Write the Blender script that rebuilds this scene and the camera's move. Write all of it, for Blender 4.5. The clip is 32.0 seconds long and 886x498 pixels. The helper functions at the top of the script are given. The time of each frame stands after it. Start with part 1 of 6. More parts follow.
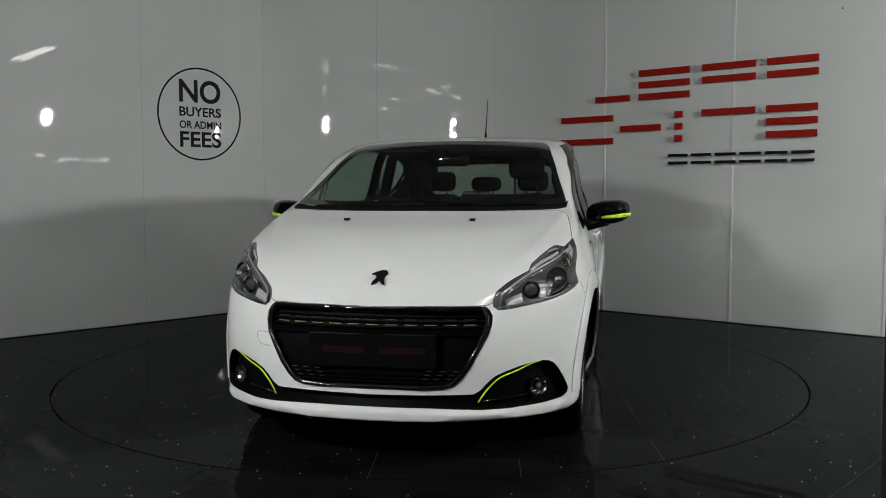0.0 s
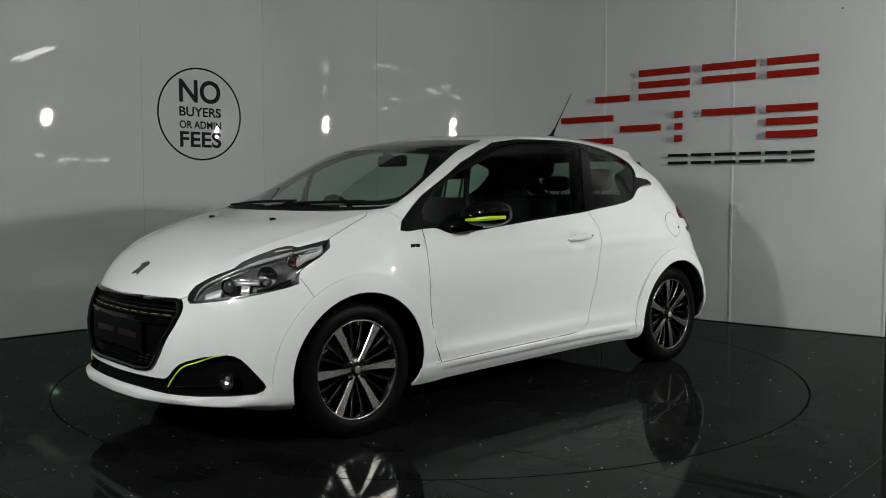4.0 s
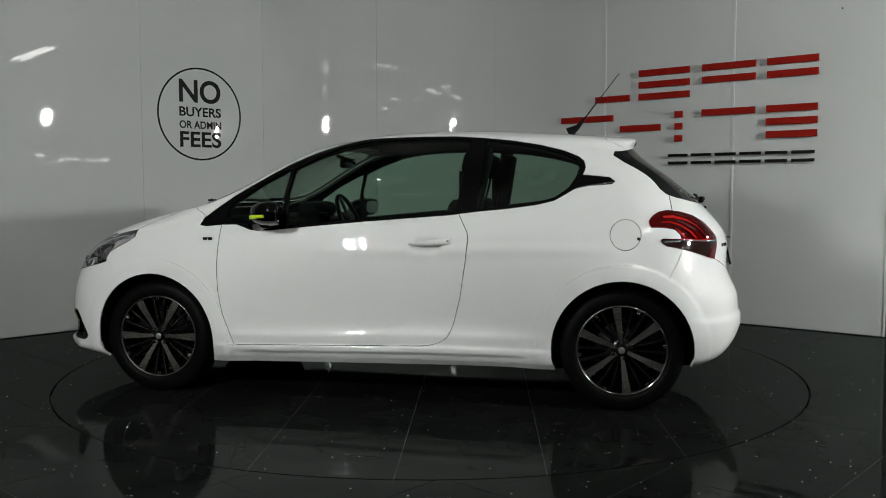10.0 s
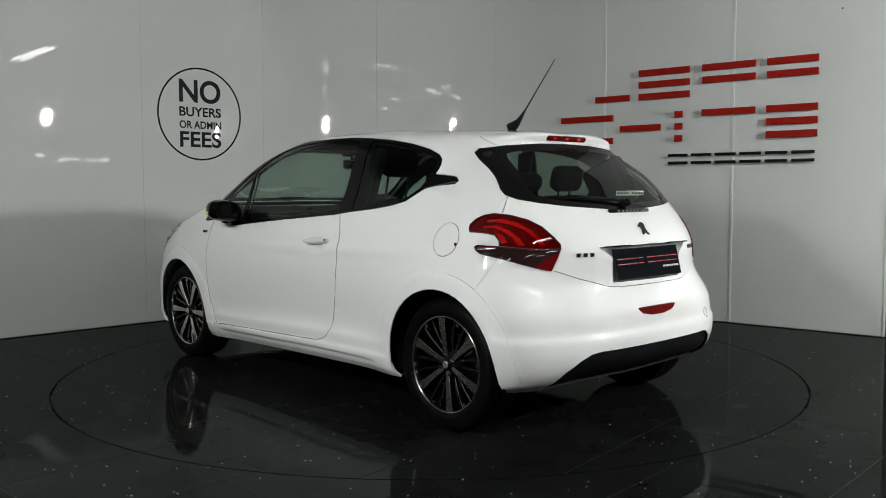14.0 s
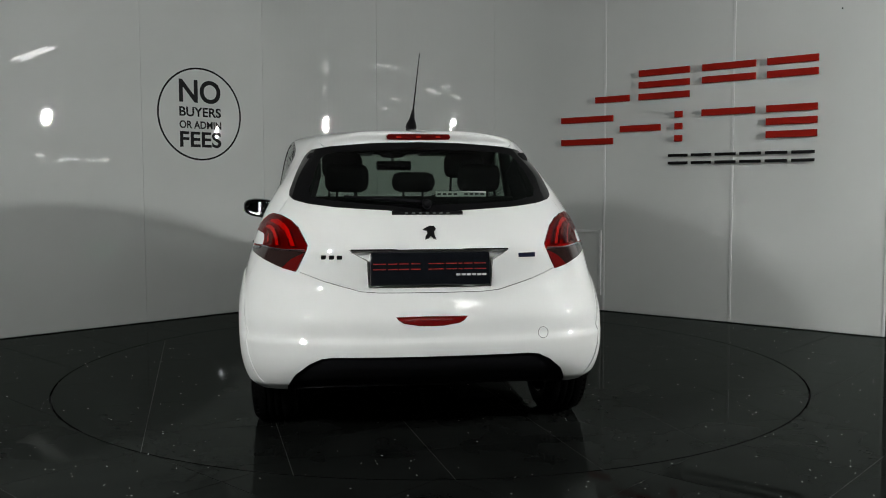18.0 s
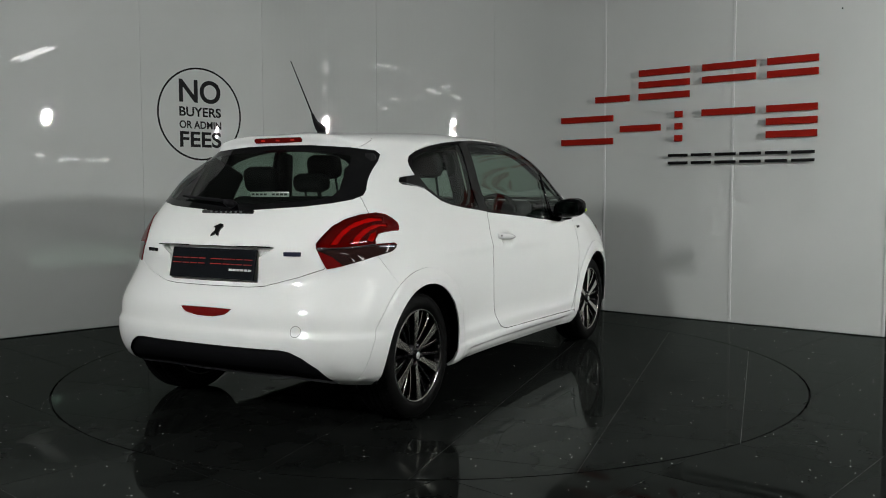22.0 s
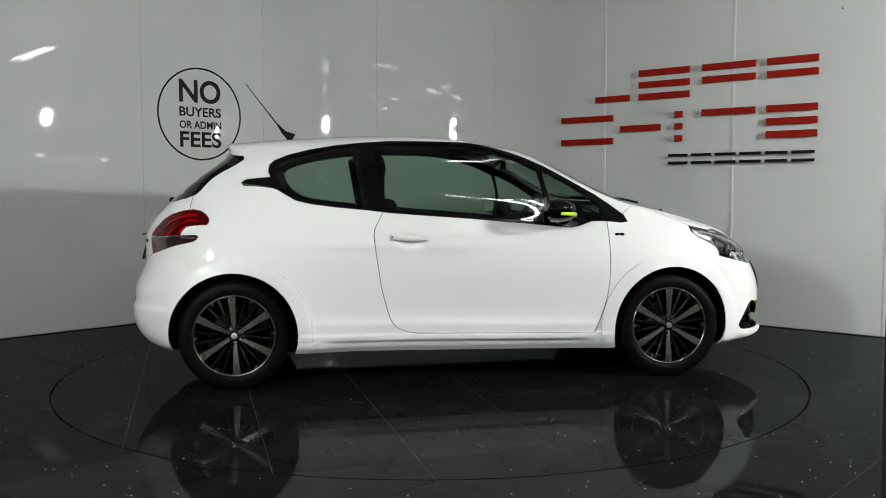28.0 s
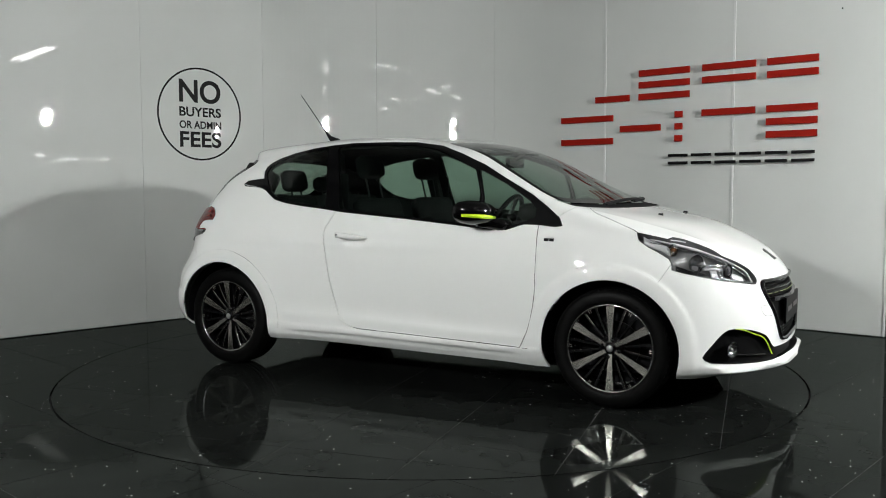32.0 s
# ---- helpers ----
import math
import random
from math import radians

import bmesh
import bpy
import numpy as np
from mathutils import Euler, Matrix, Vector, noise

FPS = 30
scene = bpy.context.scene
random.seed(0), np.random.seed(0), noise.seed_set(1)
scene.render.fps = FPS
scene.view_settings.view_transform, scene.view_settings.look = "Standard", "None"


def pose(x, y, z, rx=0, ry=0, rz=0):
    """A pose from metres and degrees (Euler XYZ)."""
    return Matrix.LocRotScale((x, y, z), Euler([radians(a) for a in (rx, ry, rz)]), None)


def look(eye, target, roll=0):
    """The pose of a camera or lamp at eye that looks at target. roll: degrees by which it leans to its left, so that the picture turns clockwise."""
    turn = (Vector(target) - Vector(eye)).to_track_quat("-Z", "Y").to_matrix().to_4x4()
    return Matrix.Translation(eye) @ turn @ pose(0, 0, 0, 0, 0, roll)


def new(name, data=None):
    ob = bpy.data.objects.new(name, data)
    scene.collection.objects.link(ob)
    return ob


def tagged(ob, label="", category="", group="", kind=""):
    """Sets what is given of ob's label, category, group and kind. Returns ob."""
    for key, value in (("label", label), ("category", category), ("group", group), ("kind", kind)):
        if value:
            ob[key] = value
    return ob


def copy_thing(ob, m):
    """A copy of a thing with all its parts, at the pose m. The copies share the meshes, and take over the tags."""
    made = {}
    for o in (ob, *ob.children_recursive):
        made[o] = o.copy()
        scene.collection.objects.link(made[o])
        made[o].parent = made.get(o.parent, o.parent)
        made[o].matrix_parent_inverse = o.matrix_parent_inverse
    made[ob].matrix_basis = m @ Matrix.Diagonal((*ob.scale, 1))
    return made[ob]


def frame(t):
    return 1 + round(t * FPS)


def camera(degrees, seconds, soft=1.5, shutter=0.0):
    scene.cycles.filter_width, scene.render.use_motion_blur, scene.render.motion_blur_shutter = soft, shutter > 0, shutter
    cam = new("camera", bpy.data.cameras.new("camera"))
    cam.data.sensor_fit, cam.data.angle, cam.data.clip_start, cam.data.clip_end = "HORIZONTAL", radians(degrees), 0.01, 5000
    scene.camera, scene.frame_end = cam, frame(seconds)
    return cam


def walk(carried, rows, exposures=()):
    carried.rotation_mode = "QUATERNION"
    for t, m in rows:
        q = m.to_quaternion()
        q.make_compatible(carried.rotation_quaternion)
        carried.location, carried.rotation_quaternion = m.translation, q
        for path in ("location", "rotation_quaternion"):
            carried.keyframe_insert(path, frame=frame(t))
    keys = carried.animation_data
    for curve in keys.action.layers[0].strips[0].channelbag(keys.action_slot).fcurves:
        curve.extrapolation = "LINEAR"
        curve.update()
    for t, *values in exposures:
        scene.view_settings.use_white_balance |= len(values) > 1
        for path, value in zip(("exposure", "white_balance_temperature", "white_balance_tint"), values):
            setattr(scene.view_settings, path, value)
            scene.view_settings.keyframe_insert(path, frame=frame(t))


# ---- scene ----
# The camera stands still in front of a turning platform.
SECONDS = 32.0
cam = camera(53.984, SECONDS, soft=1.0, shutter=0.0)
EYE = Vector((0.0, -5.5453, 1.1215))
AIM = Vector((0.013086, 0.997602, -0.067957))
STAND = look(EYE, EYE + AIM, -0.158)
walk(cam, [(0.0, STAND), (SECONDS, STAND)],
     exposures=[(0.0, -1.03), (2.0, -0.99), (3.0, -1.05), (6.0, -1.15), (9.0, -1.06), (11.0, -0.74), (13.0, -0.66), (14.0, -0.60), (17.0, -0.83), (19.0, -0.90), (23.0, -0.83), (25.0, -0.80), (28.0, -0.50), (32.0, -0.20)])

START_DEG, RATE_DEG = -102.03, -8.963      # heading of the platform and its turn per second
CAR_OFF = Vector((0.0863, 0.2087, 0.0))    # middle of the car on the platform


def heading(t):
    return START_DEG + RATE_DEG * t


# ---- light ----
world = bpy.data.worlds.new("world")
scene.world = world
world.use_nodes = True
world.node_tree.nodes["Background"].inputs[0].default_value = (0.9, 0.95, 1.0, 1)
world.node_tree.nodes["Background"].inputs[1].default_value = 0.02


RING_GLOW, SIDE_RING_GLOW, BAR_GLOW, TUBE_GLOW, HALL_GLOW, TROUGH_GLOW = 1250.0, 5000.0, 3200.0, 26.0, 12.0, 42.0      # how strongly the lamps of the hall shine


# ---- materials ----
def material(name, colour, rough=0.5, metal=0.0, coat=0.0, spec=0.5):
    m = bpy.data.materials.new(name)
    m.use_nodes = True
    b = m.node_tree.nodes["Principled BSDF"]
    b.inputs["Base Color"].default_value = (*colour, 1)
    b.inputs["Roughness"].default_value = rough
    b.inputs["Metallic"].default_value = metal
    b.inputs["Coat Weight"].default_value = coat
    b.inputs["Coat Roughness"].default_value = 0.015
    b.inputs["Specular IOR Level"].default_value = spec
    return m


def node(m, kind, **inputs):
    n = m.node_tree.nodes.new(kind)
    for key, value in inputs.items():
        n.inputs[key.replace("_", " ")].default_value = value
    return n


def link(m, a, b):
    m.node_tree.links.new(a, b)


def bsdf(m):
    return m.node_tree.nodes["Principled BSDF"]


def object_coords(m):
    return m.node_tree.nodes.new("ShaderNodeTexCoord").outputs["Object"]


def varied(m, low, high, scale, detail=4.0):
    """Base colour that wanders between two shades."""
    n = node(m, "ShaderNodeTexNoise", Scale=scale, Detail=detail)
    link(m, object_coords(m), n.inputs["Vector"])
    r = m.node_tree.nodes.new("ShaderNodeValToRGB")
    r.color_ramp.elements[0].position, r.color_ramp.elements[1].position = 0.3, 0.7
    r.color_ramp.elements[0].color, r.color_ramp.elements[1].color = (*low, 1), (*high, 1)
    link(m, n.outputs["Fac"], r.inputs["Fac"])
    link(m, r.outputs["Color"], bsdf(m).inputs["Base Color"])
    return m


def uneven_gloss(m, low, high, scale, detail=5.0):
    n = node(m, "ShaderNodeTexNoise", Scale=scale, Detail=detail)
    link(m, object_coords(m), n.inputs["Vector"])
    r = node(m, "ShaderNodeMapRange", From_Min=0.3, From_Max=0.75, To_Min=low, To_Max=high)
    link(m, n.outputs["Fac"], r.inputs["Value"])
    link(m, r.outputs["Result"], bsdf(m).inputs["Roughness"])
    return m


def relief(m, scale, strength, distance=0.002, detail=6.0):
    n = node(m, "ShaderNodeTexNoise", Scale=scale, Detail=detail)
    link(m, object_coords(m), n.inputs["Vector"])
    b = node(m, "ShaderNodeBump", Strength=strength, Distance=distance)
    link(m, n.outputs["Fac"], b.inputs["Height"])
    link(m, b.outputs["Normal"], bsdf(m).inputs["Normal"])
    return m


def glass(name, colour, rough=0.0):
    """Thin tinted sheet: clear straight through, glossy at a slant."""
    m = bpy.data.materials.new(name)
    m.use_nodes = True
    t = m.node_tree
    t.nodes.clear()
    out = t.nodes.new("ShaderNodeOutputMaterial")
    mix = t.nodes.new("ShaderNodeMixShader")
    clear = t.nodes.new("ShaderNodeBsdfTransparent")
    gloss = t.nodes.new("ShaderNodeBsdfGlossy")
    slant = t.nodes.new("ShaderNodeLayerWeight")
    slant.inputs["Blend"].default_value = 0.5
    steep, gain = t.nodes.new("ShaderNodeMath"), t.nodes.new("ShaderNodeMath")
    steep.operation, steep.inputs[1].default_value = "POWER", 5.0
    gain.operation, gain.inputs[1].default_value, gain.inputs[2].default_value = "MULTIPLY_ADD", 0.93, 0.05
    t.links.new(slant.outputs["Facing"], steep.inputs[0])
    t.links.new(steep.outputs[0], gain.inputs[0])
    clear.inputs["Color"].default_value = (*colour, 1)
    gloss.inputs["Roughness"].default_value = rough
    t.links.new(gain.outputs[0], mix.inputs[0])
    t.links.new(clear.outputs[0], mix.inputs[1])
    t.links.new(gloss.outputs[0], mix.inputs[2])
    t.links.new(mix.outputs[0], out.inputs["Surface"])
    return m


def glowing(name, colour, strength):
    m = bpy.data.materials.new(name)
    m.use_nodes = True
    b = bsdf(m)
    b.inputs["Emission Color"].default_value = (*colour, 1)
    b.inputs["Emission Strength"].default_value = strength
    return m


WALL = relief(varied(uneven_gloss(material("white_gloss_panel", (0.72, 0.74, 0.72)), 0.010, 0.026, 2.5), (0.50, 0.518, 0.503), (0.535, 0.55, 0.535), 1.3), 3.0, 0.06, 0.01, 2.0)
SEAM = material("white_plastic_strip", (0.57, 0.58, 0.57), 0.3)
PAINTED = varied(material("grey_painted_wall", (0.3, 0.3, 0.3), 0.7), (0.20, 0.205, 0.20), (0.26, 0.265, 0.255), 0.8)
CEILING = varied(material("grey_ceiling_paint", (0.3, 0.3, 0.3), 0.8), (0.13, 0.132, 0.13), (0.18, 0.182, 0.18), 0.9)


def tile_material():
    """Polished black stone with rare bright specks: a dark ground under a weak, slightly uneven gloss."""
    m = bpy.data.materials.new("black_sparkle_tile")
    m.use_nodes = True
    t = m.node_tree
    t.nodes.clear()
    out = t.nodes.new("ShaderNodeOutputMaterial")
    co = object_coords(m)
    cells = node(m, "ShaderNodeTexVoronoi", Scale=55.0)
    link(m, co, cells.inputs["Vector"])
    near, rare, both, weak = (t.nodes.new("ShaderNodeMath") for _ in range(4))
    near.operation, near.inputs[1].default_value = "LESS_THAN", 0.17
    rare.operation, rare.inputs[1].default_value = "GREATER_THAN", 0.978
    both.operation, weak.operation, weak.inputs[1].default_value = "MULTIPLY", "MULTIPLY", GLOSS_SHARE
    split = t.nodes.new("ShaderNodeSeparateColor")
    link(m, cells.outputs["Distance"], near.inputs[0])
    link(m, cells.outputs["Color"], split.inputs[0])
    link(m, split.outputs[0], rare.inputs[0])
    link(m, near.outputs[0], both.inputs[0])
    link(m, rare.outputs[0], both.inputs[1])
    haze = node(m, "ShaderNodeTexNoise", Scale=3.0, Detail=6.0)
    link(m, co, haze.inputs["Vector"])
    r = t.nodes.new("ShaderNodeValToRGB")
    r.color_ramp.elements[0].position, r.color_ramp.elements[1].position = 0.35, 0.75
    r.color_ramp.elements[0].color, r.color_ramp.elements[1].color = (0.0032, 0.0036, 0.0034, 1), (0.0075, 0.0082, 0.0077, 1)
    link(m, haze.outputs["Fac"], r.inputs["Fac"])
    mix = t.nodes.new("ShaderNodeMix")
    mix.data_type = "RGBA"
    mix.inputs[7].default_value = (0.8, 0.82, 0.8, 1)
    link(m, both.outputs[0], mix.inputs[0])
    link(m, r.outputs["Color"], mix.inputs[6])
    ground = t.nodes.new("ShaderNodeBsdfDiffuse")
    link(m, mix.outputs[2], ground.inputs["Color"])
    gloss = t.nodes.new("ShaderNodeBsdfGlossy")
    gloss.inputs["Color"].default_value = (0.92, 1.0, 0.95, 1)
    smear = node(m, "ShaderNodeTexNoise", Scale=4.0, Detail=5.0)
    link(m, co, smear.inputs["Vector"])
    rough = node(m, "ShaderNodeMapRange", From_Min=0.3, From_Max=0.75, To_Min=0.018, To_Max=0.075)
    link(m, smear.outputs["Fac"], rough.inputs["Value"])
    link(m, rough.outputs["Result"], gloss.inputs["Roughness"])
    fres = node(m, "ShaderNodeFresnel", IOR=1.45)
    link(m, fres.outputs[0], weak.inputs[0])
    blend = t.nodes.new("ShaderNodeMixShader")
    link(m, weak.outputs[0], blend.inputs[0])
    link(m, ground.outputs[0], blend.inputs[1])
    link(m, gloss.outputs[0], blend.inputs[2])
    # a broad faint sheen left by scuffs and polish
    sheen = t.nodes.new("ShaderNodeBsdfGlossy")
    sheen.inputs["Color"].default_value = (0.92, 1.0, 0.95, 1)
    sheen.inputs["Roughness"].default_value = 0.40
    faint = t.nodes.new("ShaderNodeMath")
    faint.operation, faint.inputs[1].default_value = "MULTIPLY", HAZE_SHARE
    link(m, fres.outputs[0], faint.inputs[0])
    veil = t.nodes.new("ShaderNodeMixShader")
    link(m, faint.outputs[0], veil.inputs[0])
    link(m, blend.outputs[0], veil.inputs[1])
    link(m, sheen.outputs[0], veil.inputs[2])
    link(m, veil.outputs[0], out.inputs["Surface"])
    return m


GLOSS_SHARE, HAZE_SHARE = 0.215, 0.05
TILE = tile_material()
GROUT = varied(material("grey_grout", (0.05, 0.05, 0.05), 0.6), (0.018, 0.019, 0.018), (0.075, 0.078, 0.074), 2.2)
GAP = material("black_gap", (0.004, 0.004, 0.004), 0.8)
SIGN_RED = relief(material("red_acrylic", (0.25, 0.007, 0.002), 0.6, spec=0.12), 40, 0.05)
SIGN_BLACK = material("black_acrylic", (0.005, 0.005, 0.0055), 0.25, spec=0.15)
VINYL = material("black_vinyl", (0.005, 0.005, 0.0055), 0.4, spec=0.1)

PAINT = relief(material("white_car_paint", (0.745, 0.755, 0.742), 0.4, 0, 1.0, 0.05), 900, 0.03, 0.0003, 2.0)
GLOSS_BLACK = material("gloss_black_plastic", (0.003, 0.003, 0.0035), 0.07)
DUCT_BLACK = relief(material("black_intake_plastic", (0.003, 0.003, 0.0032), 0.5, spec=0.05), 500, 0.2, 0.0004)
DARK_CHROME = material("black_chrome", (0.10, 0.10, 0.105), 0.18, 1.0)
MATT_BLACK = relief(material("matt_black_plastic", (0.006, 0.006, 0.007), 0.6, spec=0.08), 600, 0.25, 0.0004)
RUBBER = relief(material("tyre_rubber", (0.0022, 0.0022, 0.0022), 0.5, spec=0.07), 300, 0.2, 0.0006)
CHROME = material("chrome", (0.75, 0.76, 0.77), 0.12, 1.0)
ALLOY = relief(material("diamond_cut_alloy", (0.74, 0.70, 0.655), 0.24, 1.0), 260, 0.08, 0.0003)
ALLOY_DARK = material("gloss_black_alloy", (0.003, 0.003, 0.0035), 0.15, spec=0.4)
SATIN = relief(material("satin_silver", (0.55, 0.56, 0.57), 0.32, 0.25), 90, 0.15, 0.001, 2.0)
SILVER = material("silver_plastic", (0.5, 0.51, 0.52), 0.25, 0.9)
LIME = material("lime_green_plastic", (0.48, 0.72, 0.02), 0.35)
DLO_GLASS = glass("tinted_car_glass", (0.53, 0.66, 0.585))
SCREEN_GLASS = glass("windscreen_glass", (0.62, 0.70, 0.65))
REAR_GLASS = glass("dark_rear_glass", (0.46, 0.53, 0.48))
LENS_CLEAR = glass("clear_lens", (0.95, 0.95, 0.95))
LENS_LED = material("red_led", (0.5, 0.02, 0.012), 0.2, 0, 0.5)
LENS_RED = material("red_lens", (0.11, 0.004, 0.004), 0.08, 0, 0.6)
LENS_DARK = material("dark_red_lens", (0.16, 0.03, 0.03), 0.35, 0.3, 0.0)
RED_GLASS = glass("red_lens_cover", (0.79, 0.060, 0.045))
LENS_BRIGHT = relief(material("bright_red_lens", (0.80, 0.12, 0.09), 0.3, 0.0, 0.3), 160, 0.4, 0.002, 1.0)
TRIM = relief(varied(material("charcoal_trim", (0.02, 0.02, 0.02), 0.75, spec=0.15), (0.006, 0.006, 0.0066), (0.011, 0.011, 0.0117), 60), 400, 0.3, 0.0006)
CLOTH = relief(varied(material("black_seat_cloth", (0.008, 0.008, 0.009), 0.9, spec=0.1), (0.005, 0.005, 0.0055), (0.010, 0.010, 0.011), 90), 700, 0.5, 0.001)
HEADLINING = material("grey_headlining", (0.12, 0.12, 0.12), 0.9)
MIRROR = material("mirror_glass", (0.85, 0.87, 0.88), 0.02, 1.0)
PLATE_BLACK = material("black_show_plate", (0.006, 0.007, 0.009), 0.06, spec=0.5)
PLATE_MATT = material("matt_show_plate", (0.004, 0.004, 0.0045), 0.4, spec=0.04)
STEEL = material("dull_steel", (0.3, 0.3, 0.3), 0.4, 1.0)
PAPER = material("white_card", (0.7, 0.72, 0.7), 0.5)
LAMP_BOWL = relief(material("dark_chrome_bowl", (0.16, 0.16, 0.165), 0.3, 0.35), 60, 0.4, 0.004, 1.0)
REFLECTOR_CHROME = relief(material("facetted_reflector", (0.80, 0.81, 0.82), 0.34, 0.45), 55, 0.5, 0.004, 1.0)
LIGHT_GUIDE = material("pale_light_guide", (0.88, 0.89, 0.90), 0.2, 0.0, 0.6)
AMBER = material("amber_lens", (0.12, 0.045, 0.012), 0.15, 0, 0.5)
LENS_GREY = material("smoky_projector_lens", (0.06, 0.06, 0.065), 0.04, 0.3, 1.0)
REFLECTOR_DIM = relief(material("dim_reflector", (0.30, 0.30, 0.31), 0.2, 1.0), 70, 0.6, 0.004, 1.0)
DARK_STEEL = material("dark_steel", (0.02, 0.02, 0.02), 0.5, 0.8)
RIM_EDGE = material("machined_rim_edge", (0.42, 0.41, 0.40), 0.2, 1.0)
DIM_SILVER = relief(material("dull_silver_cap", (0.62, 0.62, 0.62), 0.28, 0.9), 120, 0.5, 0.002, 2.0)
LENS_FOG = relief(material("deep_red_lens", (0.13, 0.003, 0.003), 0.1, 0, 1.0), 130, 0.35, 0.002, 1.0)
SHELL_BLACK = material("black_mirror_shell", (0.002, 0.002, 0.0022), 0.1, spec=0.22)
SURROUND_BLACK = material("gloss_black_surround", (0.003, 0.003, 0.0033), 0.09, spec=0.22)


# ---- mesh helpers ----
def mesh_object(name, bm, mat, smooth=False):
    me = bpy.data.meshes.new(name)
    bm.to_mesh(me)
    bm.free()
    for m in (mat if isinstance(mat, (list, tuple)) else [mat]):
        me.materials.append(m)
    if smooth:
        me.shade_smooth()
    return new(name, me)


def part(name, bm, mat, parent, label="", smooth=False):
    ob = mesh_object(name, bm, mat, smooth)
    ob.parent = parent
    if label:
        tagged(ob, label)
    return ob


def shared(name, me, parent, m=None):
    """One more piece on a mesh that others use."""
    ob = new(name, me)
    ob.parent = parent
    if m is not None:
        ob.matrix_basis = m
    return ob


def add_box(bm, lo, hi, bevel=0.0, m=None):
    r = bmesh.ops.create_cube(bm, size=1.0)
    c = [(a + b) / 2 for a, b in zip(lo, hi)]
    s = [abs(b - a) for a, b in zip(lo, hi)]
    for v in r["verts"]:
        v.co = Vector((v.co.x * s[0] + c[0], v.co.y * s[1] + c[1], v.co.z * s[2] + c[2]))
        if m is not None:
            v.co = m @ v.co
    if bevel:
        edges = list({e for v in r["verts"] for e in v.link_edges})
        bmesh.ops.bevel(bm, geom=edges, offset=bevel, segments=2, affect="EDGES", profile=0.5)
    return bm


def box(lo, hi, bevel=0.0, m=None):
    return add_box(bmesh.new(), lo, hi, bevel, m)


def add_lathe(bm, profile, segments=48, m=None, closed=False, start=0.0, sweep=360.0):
    """Turn (radius, along) pairs round the y axis."""
    full = abs(sweep - 360.0) < 1e-6
    n = segments if full else segments + 1
    rings = []
    for i in range(n):
        a = radians(start + sweep * i / segments)
        ring = []
        for r, h in profile:
            p = Vector((r * math.cos(a), h, r * math.sin(a)))
            ring.append(bm.verts.new(m @ p if m is not None else p))
        rings.append(ring)
    k = len(profile)
    for i in range(segments):
        a, b = rings[i], rings[(i + 1) % n]
        for j in range(k if closed else k - 1):
            q = (a[j], a[(j + 1) % k], b[(j + 1) % k], b[j])
            if len(set(q)) == 4:
                bm.faces.new(q)
    return bm


def add_prism(bm, outline, lo, hi, put):
    """A flat outline of (u, v) pairs given thickness from lo to hi; put(u, v, w) places it."""
    bottom = [bm.verts.new(put(u, v, lo)) for u, v in outline]
    top = [bm.verts.new(put(u, v, hi)) for u, v in outline]
    n = len(outline)
    bm.faces.new(top)
    bm.faces.new(bottom[::-1])
    for i in range(n):
        bm.faces.new((bottom[i], bottom[(i + 1) % n], top[(i + 1) % n], top[i]))
    bmesh.ops.recalc_face_normals(bm, faces=bm.faces[:])
    return bm


def add_tube(bm, points, radius, sides=8, caps=True):
    """A round bar along points; radius one number or one a point."""
    pts = [Vector(p) for p in points]
    rad = radius if isinstance(radius, (list, tuple)) else [radius] * len(pts)
    rings = []
    for i, p in enumerate(pts):
        d = (pts[min(i + 1, len(pts) - 1)] - pts[max(i - 1, 0)]).normalized()
        a = d.cross(Vector((0, 0, 1)) if abs(d.z) < 0.95 else Vector((1, 0, 0))).normalized()
        b = d.cross(a)
        rings.append([bm.verts.new(p + rad[i] * (math.cos(t) * a + math.sin(t) * b)) for t in (2 * math.pi * k / sides for k in range(sides))])
    for u, w in zip(rings, rings[1:]):
        for k in range(sides):
            bm.faces.new((u[k], u[(k + 1) % sides], w[(k + 1) % sides], w[k]))
    if caps:
        bm.faces.new(rings[0][::-1])
        bm.faces.new(rings[-1])
    bmesh.ops.recalc_face_normals(bm, faces=bm.faces[:])
    return bm


# ---- the display bay: glossy wall panels in a rounded corner ----
TURN_R = 2.245                                  # radius of the turning platform
CORNER = Vector((-0.2184, 3.9285))              # where the two straight walls would meet
LEFT_DIR = Vector((0.7244, 0.6894)).normalized()
RIGHT_DIR = Vector((0.7683, -0.6401)).normalized()
TANGENT = 1.78
HALF_TURN = math.acos(LEFT_DIR.dot(RIGHT_DIR)) / 2
BEND_R = TANGENT / math.tan(HALF_TURN)
RIGHT_FOOT = CORNER + RIGHT_DIR * TANGENT
LEFT_FOOT = CORNER - LEFT_DIR * TANGENT
BEND_C = LEFT_FOOT + Vector((LEFT_DIR.y, -LEFT_DIR.x)) * BEND_R
BEND_LEN = BEND_R * 2 * HALF_TURN
WALL_H = 3.6


